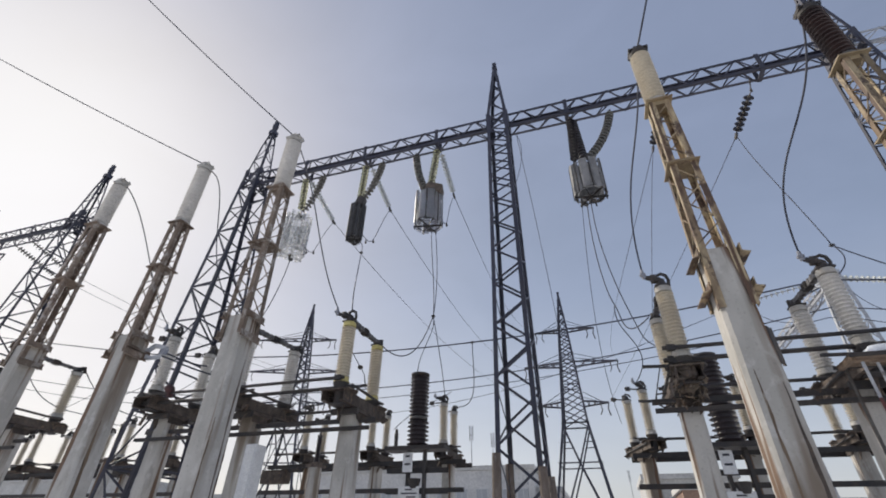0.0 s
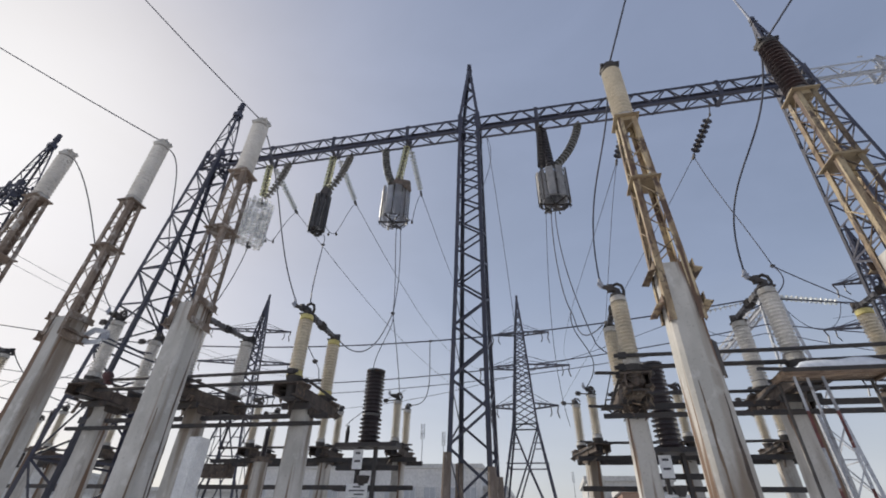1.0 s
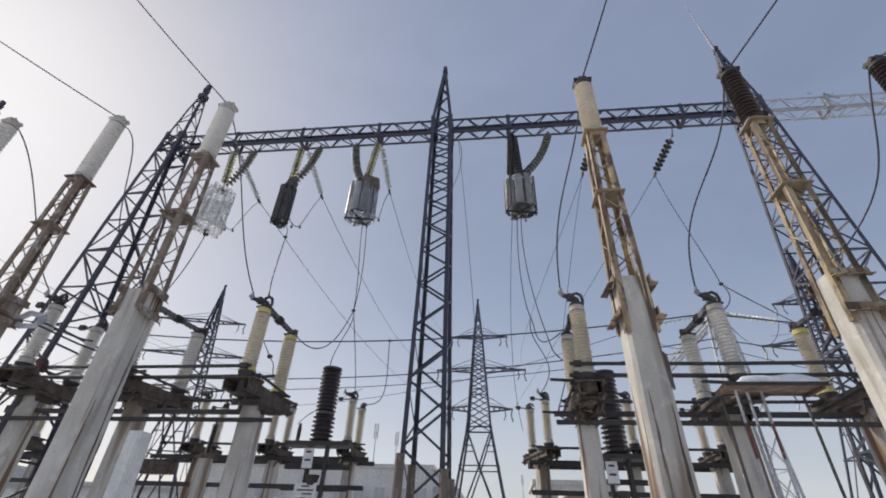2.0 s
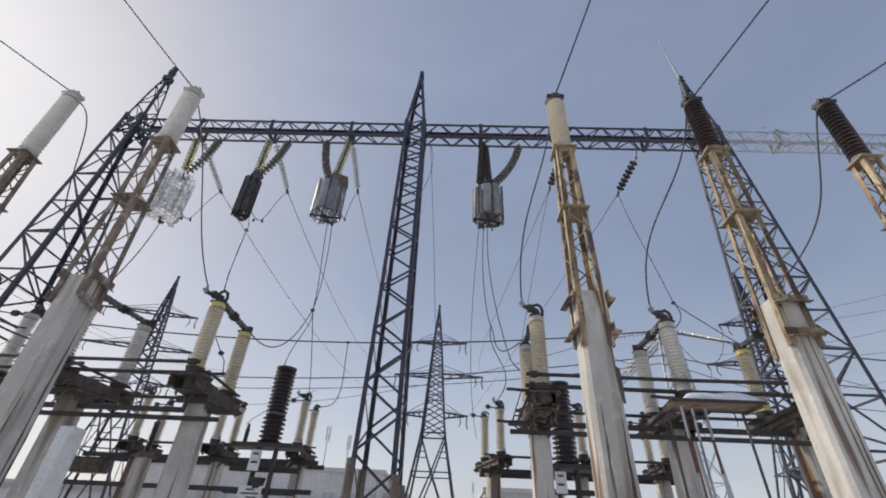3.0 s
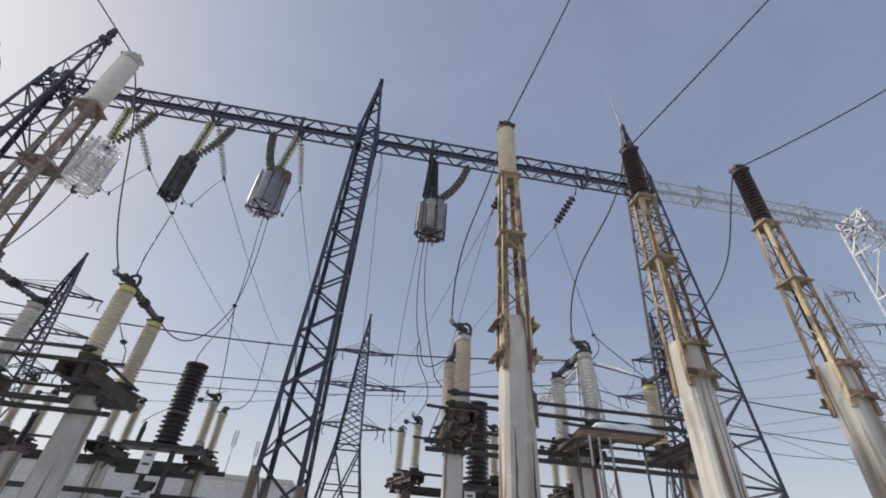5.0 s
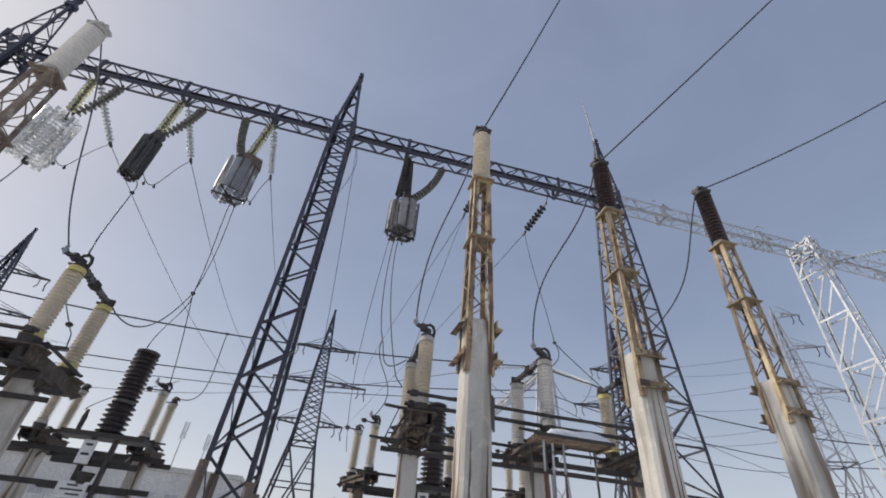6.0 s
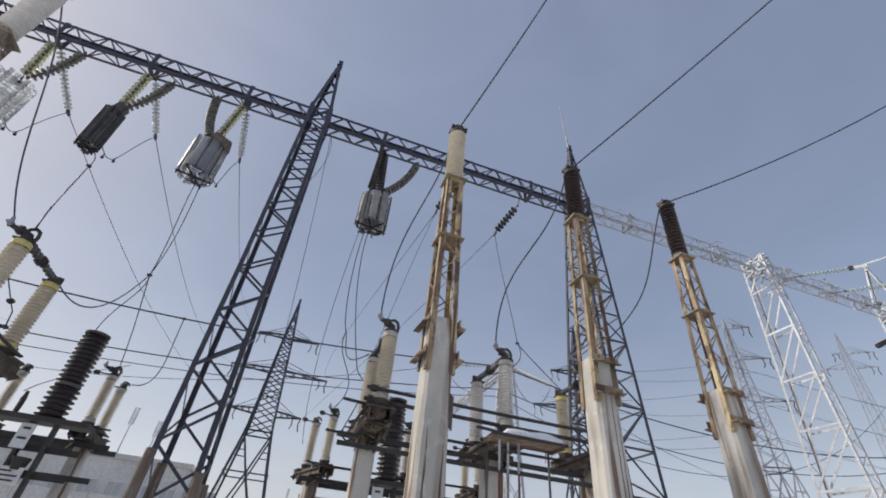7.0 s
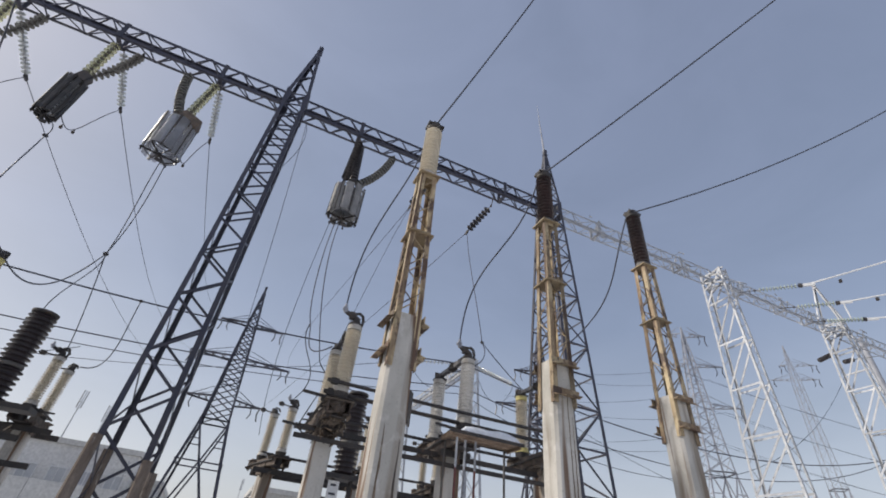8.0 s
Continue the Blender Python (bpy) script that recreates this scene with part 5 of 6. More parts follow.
# taps, loops and droppers
LINK = [(-4.55, 7.9, 5.12), (-4.36, 7.8, 4.845), (-4.157, 7.8, 4.542), (-4.0, 7.7, 4.36), (-3.87, 7.55, 4.05)]
for pts, r, lab in (
        (bezier((-3.24, 13.0, BUS_Z), (-3.24, 13.0, 6.0), (-3.1, 13.3, 5.1), (-3.75, 13.25, 5.13)), 0.013, "tap from the bus to a back disconnector"),
        (bezier((-4.45, 14.8, 6.05), (-4.6, 14.0, 5.6), (-4.9, 12.0, 4.7), (-4.76, 11.0, 4.08)), 0.010, "thin tap behind the current transformer"),
        (bezier((-3.42, 9.8, 9.05), (-3.40, 9.87, 8.4), (-3.32, 9.93, 7.5), (-3.48, 10.0, 6.53)), 0.011, "dropper under the grey line trap"),
        (bezier((-3.54, 9.8, 9.05), (-3.56, 9.87, 8.3), (-3.42, 9.93, 7.3), (-3.48, 10.0, 6.53)), 0.011, "dropper under the grey line trap"),
        (bezier((-3.48, 10.0, 6.53), (-3.5, 9.5, 5.75), (-3.35, 8.4, 4.52), (-3.70, 7.74, 4.90)), 0.012, "slack link to a front disconnector"),
        (bezier((-3.48, 10.0, 6.53), (-3.47, 10.33, 6.29), (-4.10, 10.67, 5.89), (-4.22, 11.0, 5.44)), 0.011, "link to the current transformer head"),
        (bezier((-3.48, 10.0, 6.53), (-3.61, 10.73, 6.22), (-3.68, 11.47, 5.64), (-3.84, 12.2, 5.13)), 0.011, "link to a back disconnector"),
        (bezier((-5.78, 9.75, 9.10), (-5.60, 9.7, 9.0), (-5.52, 9.6, 8.7), (-5.50, 9.5, 8.5), 8) + bezier((-5.50, 9.5, 8.5), (-4.90, 8.48, 7.25), (-4.36, 7.45, 6.06), (-3.70, 6.43, 5.06), 12)[1:], 0.011, "dropper from the black line trap to a disconnector"),
        (bezier((-8.06, 9.76, 8.90), (-8.1, 9.6, 7.2), (-7.6, 8.4, 5.6), (-7.5, 7.74, 4.90)), 0.013, "dropper from the pale line trap to a disconnector"),
        (bezier((0.68, 9.776, 9.25), (0.55, 9.77, 7.86), (0.65, 9.73, 6.44), (0.79, 9.7, 6.13)), 0.012, "slack dropper under the grey line trap"),
        (bezier((0.79, 9.7, 6.13), (0.86, 9.4, 5.72), (0.70, 8.6, 4.80), (1.10, 7.72, 4.90)), 0.012, "loop to a front disconnector"),
        (bezier((0.79, 9.7, 6.13), (0.62, 10.2, 5.6), (1.75, 11.3, 5.75), (1.08, 12.2, 5.12)), 0.012, "curling link to a back disconnector"),
        (bezier((0.78, 9.796, 9.25), (0.66, 9.8, 7.9), (0.90, 9.8, 6.5), (1.24, 10.0, 5.45)) + bezier((1.24, 10.0, 5.45), (1.5, 10.2, 5.15), (2.0, 10.6, 5.2), (2.42, 10.95, 5.32))[1:], 0.012, "dropper to the current transformer head"),
        (bezier((0.55, 9.75, 9.25), (0.46, 10.3, 8.1), (0.25, 12.2, 6.0), (0.63, 13.0, 4.39)), 0.008, "thin dropper behind the line trap"),
        (bezier((5.24, 11.46, 11.85), (5.1, 11.0, 10.4), (5.2, 10.3, 8.4), (5.35, 10.2, 7.15)), 0.012, "dropper from a dark tension string"),
        (bezier((5.35, 10.2, 7.15), (5.6, 10.0, 6.7), (6.2, 10.1, 6.35), (7.0, 10.8, 6.4)), 0.012, "link running on past the disconnectors"),
        (bezier((5.35, 10.2, 7.15), (5.3, 9.6, 6.4), (4.2, 8.2, 5.4), (3.10, 7.74, 4.90)), 0.012, "link down to a front disconnector"),
        (bezier((2.96, 11.30, 11.85), (2.6, 11.3, 10.6), (2.2, 12.2, 8.4), (2.0, 13.0, bus_height(2.0, 13.0, 6.97, -4.5))), 0.008, "thin dropper behind the cream post"),
        (bezier((-0.95, 10.0, 12.35), (-0.88, 10.3, 11.4), (-0.72, 11.0, 9.7), (-0.60, 13.0, bus_height(-0.60, 13.0, 6.97, -4.5))), 0.008, "thin wire hanging beside the portal mast"),
        (bezier((-0.95, 10.0, 12.35), (-0.78, 10.0, 11.9), (-0.80, 10.0, 11.2), (-1.16, 10.2, 10.49)), 0.008, "thin wire looping back to the portal mast"),
        (LINK, 0.009, "thin link with a small clamp"),
):
    wire("link_wire", pts, r, lab, "wire", "droppers and links")

# slack links of the neighbouring bay, between its front and back disconnectors
for x, xb, dip in ((-11.5, -12.8, 0.5), (-13.4, -14.9, 0.35), (-15.3, -17.0, 0.6)):
    a, b = Vector((x, 7.74, 5.05)), Vector((xb, 12.12, 5.10))
    mid = a.lerp(b, 0.5) - Vector((0, 0, dip))
    wire("link_wire", bezier(a, a + Vector((0.05, 0.5, -0.55)), mid + Vector((0.15, -0.7, -0.05)), mid, 10) + bezier(mid, mid + Vector((-0.15, 0.7, 0.05)), b + Vector((0.1, -0.5, -0.5)), b, 10)[1:], 0.012, "slack link in the neighbouring bay", "wire", "droppers and links")
    wire("link_wire", bezier(mid, mid + Vector((-0.1, 0.5, 0.8)), (xb - 0.2, 12.6, 5.9), (xb - 0.35, 13.0, bus_height(xb - 0.35, 13.0, 6.97, -4.5)), 14), 0.010, "thin riser to the cross bus in the neighbouring bay", "wire", "droppers and links")


def knot(p):
    bm = bmesh.new()
    lathe(bm, [(0, -0.05), (0.035, -0.03), (0.04, 0.02), (0, 0.05)], 8, Matrix.Translation(p))
    box(bm, p, (0.09, 0.05, 0.04))
    tagged(part("wire_clamp", bm, M["black_steel"]), "small dark clamp joining wires", "clamp", "wire clamps")


for p in ((-3.48, 10.0, 6.53), (-5.50, 9.5, 8.5), (-3.24, 13.0, BUS_Z), (5.35, 10.2, 7.15), (-4.157, 7.8, 4.542)):
    knot(p)


# ---------------------------------------------------------------- current transformers
def sign_plate(root, name, c, w, h, lines, label):
    bm = bmesh.new()
    box(bm, c, (w, 0.008, h))
    s = part(name, bm, M["white"], root, label)
    for i, (u, v, lw) in enumerate(lines):
        bm = bmesh.new()
        box(bm, (c[0] + u * w, c[1] - 0.008, c[2] + v * h), (lw * w, 0.006, 0.10 * h))
        part("text_bar", bm, M["ink"], s)
    return s


def current_transformer(x, y, z0, z1, label):
    root = thing("current_transformer", label, "current transformer", (x, y, 0), "current transformers")
    for sx in (-1, 1):
        bm = bmesh.new()
        channel(bm, (sx * 0.20, 0, 0.1), (sx * 0.20, 0, z0 - 0.10), 0.12, 0.07, 0.01, (sx, 0, 0))
        part("stand_leg", bm, M["black_steel"], root)
        bm = bmesh.new()
        box(bm, (sx * 0.20, 0, 0.08), (0.34, 0.34, 0.2))
        part("footing", bm, M["concrete"], root)
    for zz in (z0 - 0.52, z0 - 0.95):
        bm = bmesh.new()
        channel(bm, (-0.75, 0.05, zz), (0.75, 0.05, zz), 0.09, 0.10, 0.01)
        part("cross_channel", bm, M["black_steel"], root)
    bm = bmesh.new()
    box(bm, (0, 0, z0 - 0.06), (1.5, 0.46, 0.09))
    part("stand_top", bm, M["black_steel"], root)
    h = z1 - z0
    bm = bmesh.new()
    low = sheds(0.262, 0.190, h * 0.34, 6)
    lathe(bm, low, 28, Matrix.Translation((0, 0, z0)))
    part("lower_insulator", bm, M["black_porc"], root, "black ribbed lower insulator", smooth=True)
    bm = bmesh.new()
    lathe(bm, [(0, 0), (0.215, 0), (0.225, 0.03), (0.215, 0.07), (0, 0.07)], 24, Matrix.Translation((0, 0, z0 + h * 0.34)))
    part("ring", bm, M["iron"], root, "dull middle flange")
    bm = bmesh.new()
    lathe(bm, sheds(0.245, 0.175, h * 0.58, 11), 28, Matrix.Translation((0, 0, z0 + h * 0.34 + 0.07)))
    part("upper_insulator", bm, M["black_porc"], root, "black ribbed upper insulator", smooth=True)
    bm = bmesh.new()
    lathe(bm, [(0, 0), (0.20, 0), (0.235, 0.02), (0.24, 0.06), (0.20, 0.075), (0, 0.085)], 24, Matrix.Translation((0, 0, z0 + h * 0.92 + 0.07)))
    part("head", bm, M["black_steel"], root)
    bm = bmesh.new()
    lathe(bm, [(0, 0), (0.045, 0), (0.05, 0.3), (0.04, 0.32), (0.03, 0.42), (0, 0.42)], 10, Matrix.Translation((-0.56, 0, z0 - 0.01)))
    part("surge_counter", bm, M["black_steel"], root)
    bm = bmesh.new()
    lathe(bm, [(0, 0), (0.10, 0), (0.14, 0.16), (0.15, 0.2), (0, 0.2)], 14, Matrix.Translation((-0.02, -0.05, z0 - 0.9)))
    part("terminal_box", bm, M["black_steel"], root)
    sign_plate(root, "sign", (-0.18, -0.12, z0 - 0.36), 0.24, 0.42, ((0, 0.3, 0.5), (0, -0.1, 0.6)), "white enamel sign with dark lines")
    sign_plate(root, "sign", (-0.12, -0.12, z0 - 1.00), 0.50, 0.28, ((0, 0.26, 0.35), (0.02, 0.0, 0.75), (0.12, -0.26, 0.45)), "white sign with dark lines of lettering")
    return root


current_transformer(-4.13, 11.0, 3.68, 5.42, "black ribbed current transformer on a steel stand with signs")
current_transformer(2.48, 11.0, 3.50, 5.30, "black ribbed current transformer on a steel stand with signs")


def surge_arrester(x, y, z0, z1, r, label):
    root = thing("surge_arrester", label, "surge arrester", (x, y, 0), "slim black surge arresters")
    bm = bmesh.new()
    tapered_column(bm, 0.30, 0.26, z0 - 0.12, 0.03)
    part("concrete_column", bm, M["concrete"], root, "grey concrete column")
    bm = bmesh.new()
    box(bm, (0, 0, z0 - 0.085), (0.36, 0.36, 0.07))
    box(bm, (0, 0, z0 - 0.025), (0.24, 0.24, 0.05))
    part("base_plate", bm, M["dark_rust"], root)
    bm = bmesh.new()
    lathe(bm, sheds(r, r * 0.72, z1 - z0, 14), 18, Matrix.Translation((0, 0, z0)))
    part("insulator", bm, M["black_porc"], root, "black ribbed insulator", smooth=True)
    bm = bmesh.new()
    lathe(bm, [(0, 0), (r * 0.9, 0), (r * 0.9, 0.04), (0.03, 0.06), (0.025, 0.12), (0, 0.12)], 12, Matrix.Translation((0, 0, z1)))
    part("cap", bm, M["iron"], root)
    return root


surge_arrester(-13.78, 11.0, 3.71, 4.62, 0.088, "slim black surge arrester on a concrete column")
surge_arrester(-6.82, 11.0, 3.40, 4.00, 0.075, "short black surge arrester on a concrete column")


# ---------------------------------------------------------------- rack with earthing rods under a snowy roof
def rod_rack():
    root = thing("rod_rack", "rack of striped earthing rods under a snowy plank roof", "rack", (3.08, 5.9, 0))
    x0, x1, y0, y1, z = -0.52, 0.52, -0.25, 0.13, 3.36
    n = 5
    for i in range(n):
        bm = bmesh.new()
        u = y0 + (y1 - y0) * (i + 0.5) / n
        box(bm, (0, u, z + random.uniform(-0.004, 0.004)), (x1 - x0, (y1 - y0) / n - 0.008, 0.022))
        part("plank", bm, M["plank"], root)
    for sx in (-0.5, 0.5):
        bm = bmesh.new()
        box(bm, (sx, (y0 + y1) / 2, z - 0.03), (0.04, y1 - y0 - 0.04, 0.035))
        part("batten", bm, M["plank"], root)
    for sy, yy in ((-1, y0 - 0.012), (1, y1 + 0.012)):
        bm = bmesh.new()
        box(bm, (0, yy, z), (x1 - x0 + 0.05, 0.02, 0.04))
        part("fascia", bm, M["black_steel"], root)
    bm = bmesh.new()
    nx, ny = 16, 10
    top = [[None] * (ny + 1) for _ in range(nx + 1)]
    for i in range(nx + 1):
        for j in range(ny + 1):
            u, v = 2 * i / nx - 1, 2 * j / ny - 1
            e = max(0.0, (1 - abs(u) ** 5) * (1 - abs(v) ** 5))
            hgt = 0.03 + 0.10 * e ** 0.25 * (0.8 + 0.4 * noise.noise(Vector((u * 2, v * 2, 3.1))))
            top[i][j] = bm.verts.new((0.08 + 0.45 * u, (y0 + y1) / 2 + 0.195 * v, z + hgt))
    for i in range(nx):
        for j in range(ny):
            bm.faces.new((top[i][j], top[i + 1][j], top[i + 1][j + 1], top[i][j + 1]))
    edge = [top[i][0] for i in range(nx + 1)] + [top[nx][j] for j in range(1, ny + 1)] + [top[i][ny] for i in range(nx - 1, -1, -1)] + [top[0][j] for j in range(ny - 1, 0, -1)]
    low = [bm.verts.new((v.co.x, v.co.y, z + 0.011)) for v in edge]
    for i in range(len(edge)):
        j = (i + 1) % len(edge)
        bm.faces.new((edge[i], low[i], low[j], edge[j]))
    part("snow_cover", bm, M["snow"], root, "soft white snow cover", smooth=True)
    for sx, sy in ((-0.46, 0.10), (0.46, 0.11)):
        bm = bmesh.new()
        tube(bm, [(sx, sy, 0), (sx, sy, z - 0.02)], 0.016, 8)
        part("stand_pipe", bm, M["iron"], root)
    for k, (sx, sy) in enumerate(((-0.44, -0.22), (-0.31, -0.16), (-0.20, -0.2))):
        rod = None
        for i in range(9):
            bm = bmesh.new()
            a, b = 0.1 + 0.355 * i, 0.1 + 0.355 * (i + 1)
            tube(bm, [(sx + 0.02 * k, sy, a), (sx + 0.02 * k, sy, b)], 0.015, 8)
            m = "red" if k != 1 and i in (0, 1, 2, 4, 5, 7) else "galv"
            part("earthing_rod", bm, M[m], root, "red and white earthing rod section")
    return root


rod_rack()


# ---------------------------------------------------------------- white cabinet, brackets
def white_cabinet():
    root = thing("switch_cabinet", "tall white sheet-steel cabinet among the columns", "cabinet", (-4.80, 6.15, 0))
    bm = bmesh.new()
    box(bm, (0, 0, 1.46), (0.19, 0.24, 2.83))
    bmesh.ops.bevel(bm, geom=bm.edges, offset=0.012, segments=2, affect="EDGES")
    part("body", bm, M["white"], root)
    bm = bmesh.new()
    box(bm, (0, -0.125, 1.46), (0.155, 0.012, 2.68))
    door = part("door", bm, M["white"], root)
    bm = bmesh.new()
    box(bm, (0.055, -0.145, 1.4), (0.025, 0.03, 0.12))
    part("handle", bm, M["iron"], door)
    bm = bmesh.new()
    box(bm, (0, 0, 0.02), (0.28, 0.34, 0.1))
    part("plinth", bm, M["concrete"], root)


white_cabinet()


def side_bracket(x, y, z, label):
    root = thing("side_bracket", label, "bracket", (x, y, z))
    bm = bmesh.new()
    bar(bm, (-0.10, -0.32, 0.0), (-0.10, 0.02, -0.01), 0.03, 0.05)
    part("arm", bm, M["rust"], root)
    # pale open frame of flat bars at the arm's end
    corners = [Vector(c) for c in ((-0.13, 0.0, 0.02), (-0.04, 0.02, 0.10), (0.15, 0.04, 0.06), (0.10, 0.03, -0.06), (-0.09, 0.01, -0.07))]
    bm = bmesh.new()
    for p, q, w in zip(corners, corners[1:] + corners[:1], (0.045, 0.05, 0.04, 0.03, 0.05)):
        bar(bm, p, q, 0.05, w, (0, 0, 1))
    part("clamp_frame", bm, M["galv"], root, "pale open clamp frame")
    bm = bmesh.new()
    box(bm, (0.13, 0.04, 0.01), (0.07, 0.06, 0.08))
    part("clamp_block", bm, M["galv_dark"], root)
    for k, (dz, end) in enumerate(((-0.05, (0.62, 0.5, -0.20)), (0.0, (0.55, 0.4, -0.10)))):
        bm = bmesh.new()
        tube(bm, bezier((0.12, 0.04, dz), (0.25, 0.1, dz - 0.03), (0.4, 0.3, dz - 0.12), end, 8), 0.011, 6)
        part("lead", bm, M["wire"], root)


side_bracket(-5.42, 4.48, 3.75, "rusty bracket with a pale clamp on a post")


# ---------------------------------------------------------------- line towers far behind
def line_tower(x, y, height, arms, mat, label, turn=0.0, base=2.7, waist=11.9, waist_w=1.25, thin=1.0):
    root = thing("line_tower", label, "line tower", (x, y, 0), "line towers")
    root.rotation_euler = (0, 0, turn)
    k = height / 26.6
    w = waist * k
    sections = [(0.0, base + 0.6, base + 0.6, 0), (w, waist_w, waist_w, 0), (22.2 * k, 0.50, 0.50, 0), (height, 0.06, 0.06, 0)]
    levels = steps(w, 22.2 * k, 10, 0.94) + steps(22.2 * k, height - 0.3, 4, 0.9)[1:]
    lattice(root, sections, levels, 0.20 * thin, 0.105 * thin, mat, split=False, style="x")
    bm = bmesh.new()
    for s in (-1, 1):
        hw = base + 0.6 + (waist_w - base - 0.6) * 0.70
        bar(bm, (-hw, s * hw, w * 0.70), (hw, s * hw, w * 0.70), 0.1, 0.14)
        bar(bm, (s * hw, -hw, w * 0.70), (s * hw, hw, w * 0.70), 0.1, 0.14)
    part("tie_frame", bm, M[mat], root)
    bm = bmesh.new()
    for sx, sy in ((1, 0), (-1, 0), (0, 1), (0, -1)):
        node = Vector((sx * hw, sy * hw, w * 0.70))
        for u in (-1, 1):
            side = Vector((-sy, sx, 0)) * u
            out = Vector((sx, sy, 0))
            for z, half in ((w, waist_w), (0.2, base + 0.55)):
                far_end = (out + side) * half + Vector((0, 0, z))
                bar(bm, node, far_end, 0.03, 0.15, out)
                mid = node.lerp(far_end, 0.5)
                zl = mid.z
                wl = base + 0.6 + (waist_w - base - 0.6) * zl / w
                bar(bm, mid, (out + side) * wl + Vector((0, 0, zl)), 0.025, 0.09, out)
            bar(bm, (out + side) * waist_w + Vector((0, 0, w)), (out - side) * waist_w + Vector((0, 0, w)), 0.05, 0.14, out)
    part("lower_bracing", bm, M[mat], root, kind="stuff")
    for z, left, right in arms:
        z *= k
        t = (z - w) / (22.2 * k - w)
        hw = max(0.3, waist_w + (0.5 - waist_w) * min(1, t))
        for s, reach in ((-1, left), (1, right)):
            if reach <= 0:
                continue
            tip = Vector((s * (hw + reach), 0, z))
            bm = bmesh.new()
            for d in (-1, 1):
                bar(bm, (s * hw, d * hw, z), tip, 0.15 * thin, 0.12 * thin)
                bar(bm, (s * hw, d * hw * 0.9, z + 0.9), Vector((s * (hw + reach * 0.82), 0, z)), 0.045, 0.045)
                for i in range(1, 4):
                    u = i / 4
                    p = Vector((s * hw, d * hw, z)).lerp(tip, u)
                    q = Vector((s * hw, -d * hw, z)).lerp(tip, u - 0.15)
                    bar(bm, p, q, 0.06, 0.06)
            part("cross_arm", bm, M[mat], root, kind="stuff")
            bm = bmesh.new()
            tube(bm, [tip, tip - Vector((0.15 * s, 0, 0.6)), tip - Vector((0, 0, 1.25))], 0.06, 6)
            tube(bm, [tip - Vector((0.8 * s, 0, 0)), tip - Vector((0.7 * s, 0, 0.7)), tip - Vector((0.9 * s, 0, 1.1))], 0.05, 6)
            part("hanging_string", bm, M["black_disc"], root)
    for sx in (-1, 1):
        for sy in (-1, 1):
            bm = bmesh.new()
            box(bm, (sx * (base + 0.6), sy * (base + 0.6), 0.1), (0.9, 0.9, 0.5))
            part("footing", bm, M["concrete"], root)
    return root


ARMS = ((21.8, 2.5, 2.7), (18.0, 3.7, 4.2), (13.9, 2.4, 2.3))
line_tower(-1.8, 48, 26.6, ARMS, "dark_steel", "dark lattice line tower with three cross-arms far behind")
line_tower(-33.0, 46, 28.3, ((21.9, 6.0, 3.2), (18.1, 6.0, 4.2), (14.5, 4.0, 2.5)), "dark_steel", "dark lattice line tower behind the first bay", 0.25)
line_tower(28.6, 40, 27.3, ((21.0, 2.4, 1.6), (17.2, 4.2, 3.0), (13.0, 3.0, 2.6)), "dark_steel", "dark lattice line tower behind the second bay", -0.2)
line_tower(45.0, 33.7, 29.6, ((25.6, 1.6, 2.0), (22.2, 1.8, 3.0), (18.0, 3.0, 3.4)), "galv_dark", "grey lattice line tower in the haze", -0.5, thin=0.7)
line_tower(75.0, 39.0, 37.6, ((24.2, 1.0, 3.0), (22.6, 3.2, 2.6)), "galv_dark", "grey lattice line tower far along the line", -0.7, base=1.6, waist_w=0.85, thin=0.36)
line_tower(-53.1, 20, 28.9, ((21.8, 3.0, 3.0), (18.0, 4.2, 4.2), (13.9, 3.0, 3.0)), "dark_steel", "dark lattice line tower beyond the neighbouring bay", 0.3, thin=0.7)
for dz, dx in ((21.6, 3.5), (18.2, 5.6), (14.6, 3.4)):
    for s in (-1, 1):
        wire("line_conductor", hang((28.6 + s * dx * 0.8, 40, dz), (45 + s * dx * 0.7, 33.7, dz + 2.0), 0.7) + hang((45 + s * dx * 0.7, 33.7, dz + 2.0), (110, 20, dz), 2.5)[1:], 0.016, "far line conductor between towers", "conductor", "line conductors")

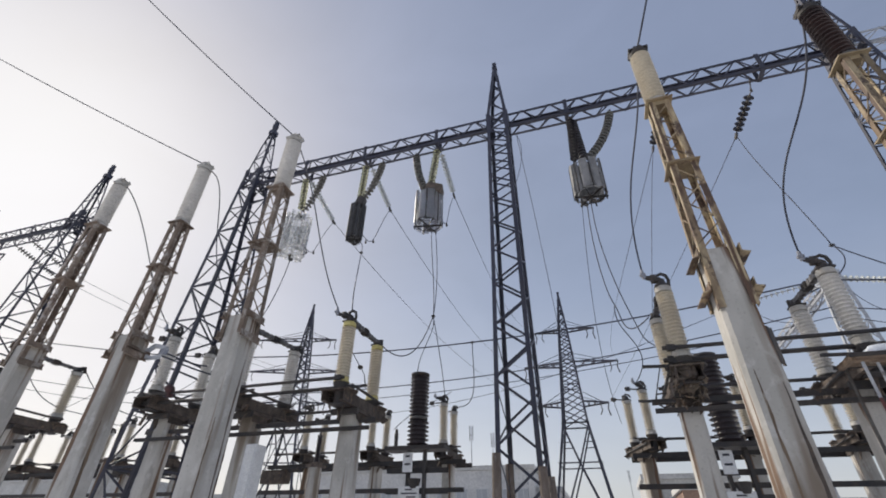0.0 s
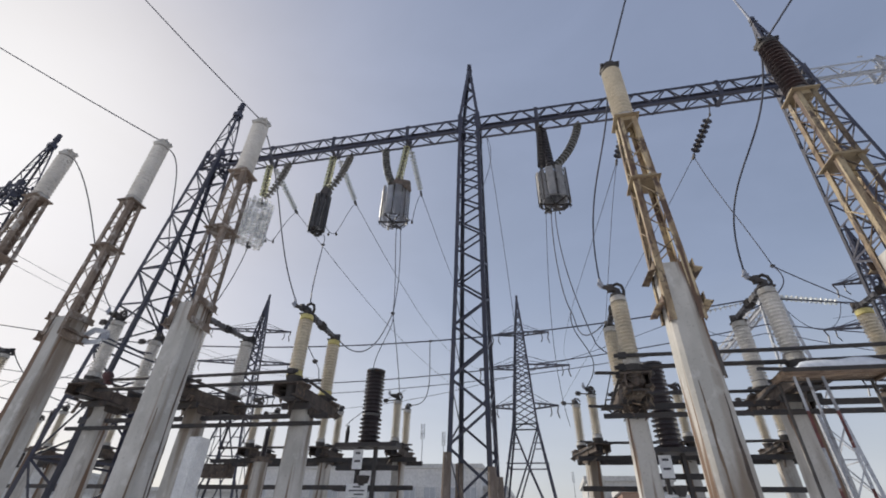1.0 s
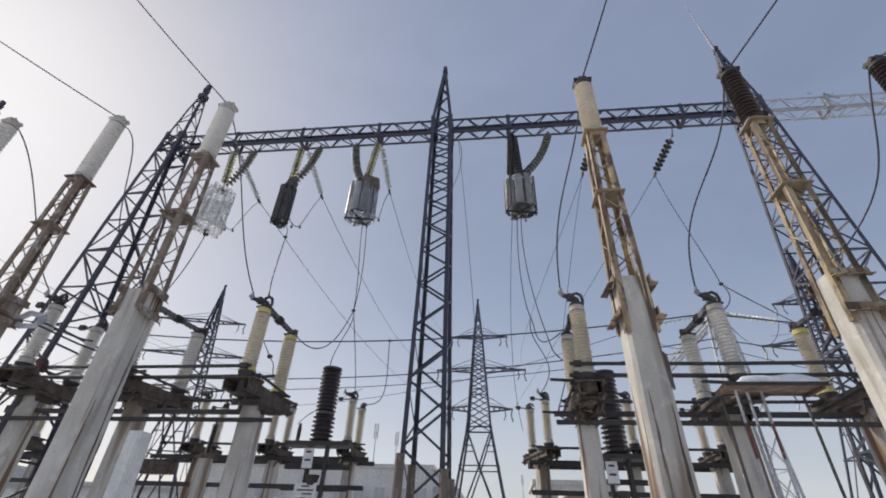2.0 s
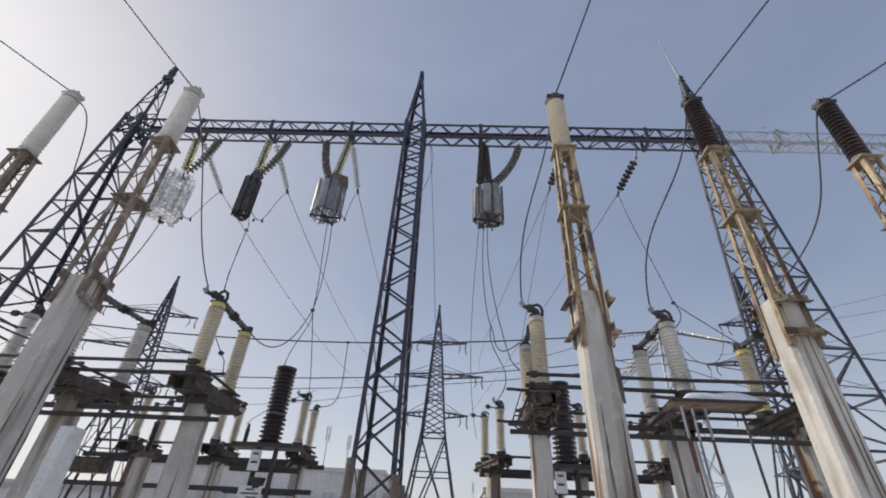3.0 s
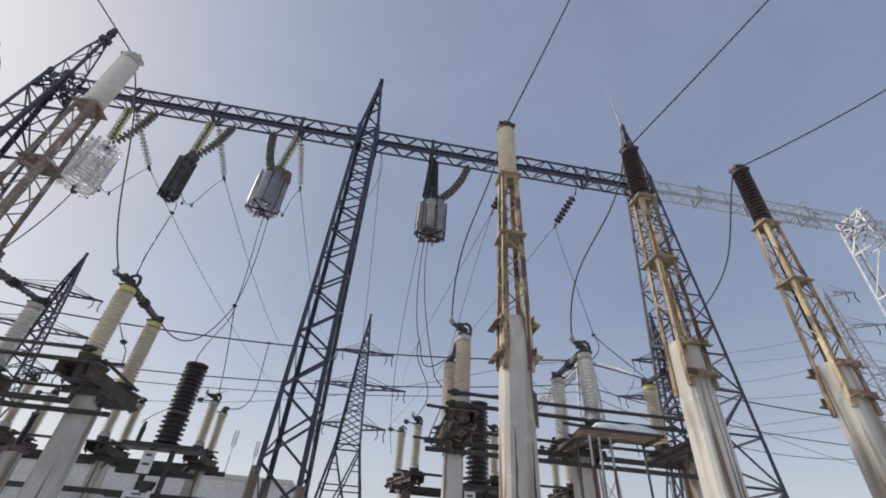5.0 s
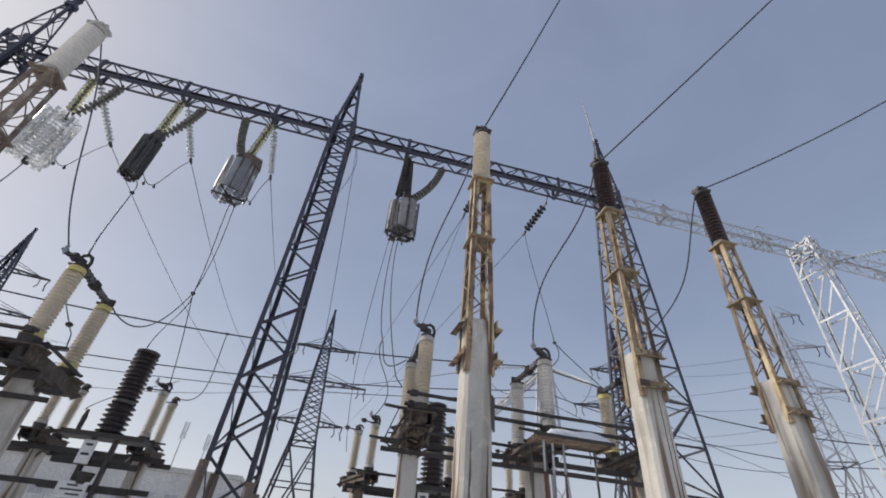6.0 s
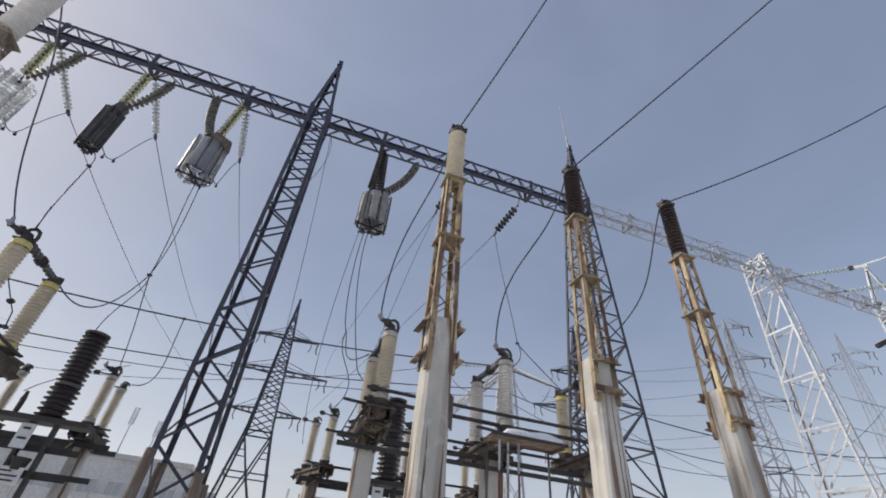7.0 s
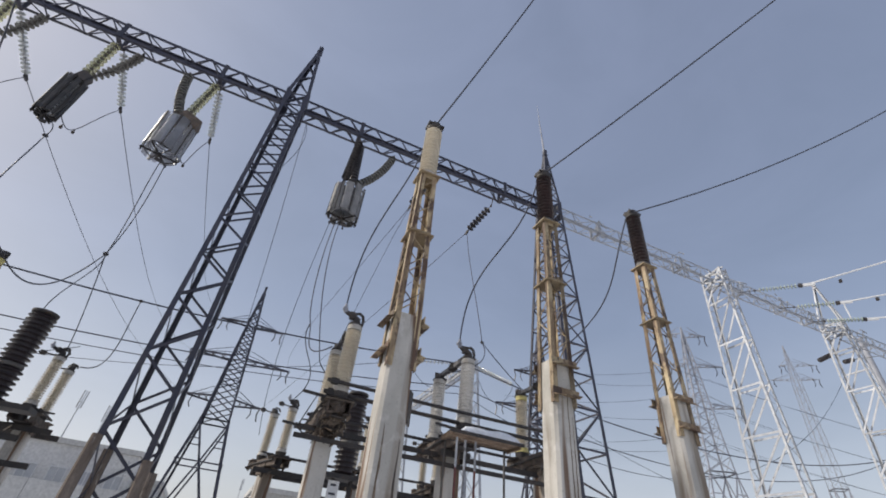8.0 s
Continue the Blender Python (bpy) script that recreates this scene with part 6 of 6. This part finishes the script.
# white portal that stands at right angles to the yard's own
for yy in (20.9, 31.0):
    m = portal_mast(10.4, "white galvanised lattice portal mast of the cross portal", "galv", y=yy, spire=False, panels=9, leg=0.13)
    m.scale = (1, 1, 0.90)
wb = portal_beam(0.35, 9.75, "white galvanised lattice beam of the cross portal", "galv", posts=(2.4, 5.0, 7.6), chord=0.10, cell=0.9, y0=0.0, z0=0.0)
wb.matrix_basis = Matrix.Translation((10.4, 21.25, 11.37)) @ Matrix.Rotation(math.pi / 2, 4, "Z")
for a, b in (((10.1, 20.9, 11.4), (7.4, 22.0, 11.3)), ((10.7, 20.85, 11.4), (13.4, 21.4, 11.2))):
    insulator_string([a, b], "clear_disc", "tension string of clear glass discs at the cross portal", "strings of the cross portal", scale=1.15, tight=1.25)
    a, b = Vector(a), Vector(b)
    d = (b - a).normalized()
    wire("bus_conductor", hang(b, b + d * 26 - Vector((0, 0, 0.5)), 1.0), 0.016, "pale bus conductor of the cross portal", "conductor", "overhead conductors")
    wire("bus_conductor", bezier(b, b + Vector((-d.x * 0.5, 0, -1.6)), a + Vector((d.x * 0.6, 0, -2.2)), a - Vector((0, 0, 0.1))), 0.014, "slack jumper under a tension string", "conductor", "overhead conductors")

# thin aerial masts on the far roofs
for x, y, z, r in ((-15.6, 60.5, 15.2, 0.14), (-12.8, 60.5, 14.2, 0.12), (2.6, 57, 9.0, 0.06), (-8.2, 56.6, 8.8, 0.05)):
    root = thing("aerial_mast", "thin pale aerial mast far behind the yard", "aerial mast", (x, y, 0), "aerial masts")
    bm = bmesh.new()
    tube(bm, [(0, 0, 0), (0, 0, z * 0.8), (0, 0, z)], [r * 0.7, r * 0.5, r * 0.3], 6)
    part("pole", bm, M["galv"], root)
    bm = bmesh.new()
    for s in (-1, 1):
        tube(bm, [(s * r * 1.5, 0, z * 0.88), (s * r * 1.5, 0, z)], r * 0.45, 6)
    bar(bm, (-r * 1.5, 0, z * 0.92), (r * 1.5, 0, z * 0.92), r * 0.5, r * 0.5)
    part("aerial", bm, M["galv"], root)

# round red cover on the drive of the first disconnector
bm = bmesh.new()
lathe(bm, [(0, -0.09), (0.05, -0.07), (0.075, -0.02), (0.075, 0.03), (0.05, 0.07), (0, 0.09)], 16, Matrix.Translation((-6.98, 6.26, 3.89)) @ Matrix.Rotation(math.pi / 2, 4, "X"))
box(bm, (-6.98, 6.30, 3.82), (0.05, 0.10, 0.12))
tagged(part("drive_cover", bm, M["maroon"], smooth=False), "dull red round cover on a drive tube", "cover")

# dark control box hung on the back runners
root = thing("control_box", "dark rusty steel control box on the back runners", "control box", (-9.36, 12.95, 3.35))
bm = bmesh.new()
box(bm, (0, 0, 0), (0.86, 0.30, 0.36))
bmesh.ops.bevel(bm, geom=bm.edges, offset=0.015, segments=2, affect="EDGES")
part("body", bm, M["dark_rust"], root)
bm = bmesh.new()
box(bm, (0, -0.155, -0.01), (0.78, 0.014, 0.29))
door = part("door", bm, M["dark_rust"], root)
bm = bmesh.new()
box(bm, (0.3, -0.175, 0), (0.03, 0.03, 0.10))
part("handle", bm, M["iron"], door)
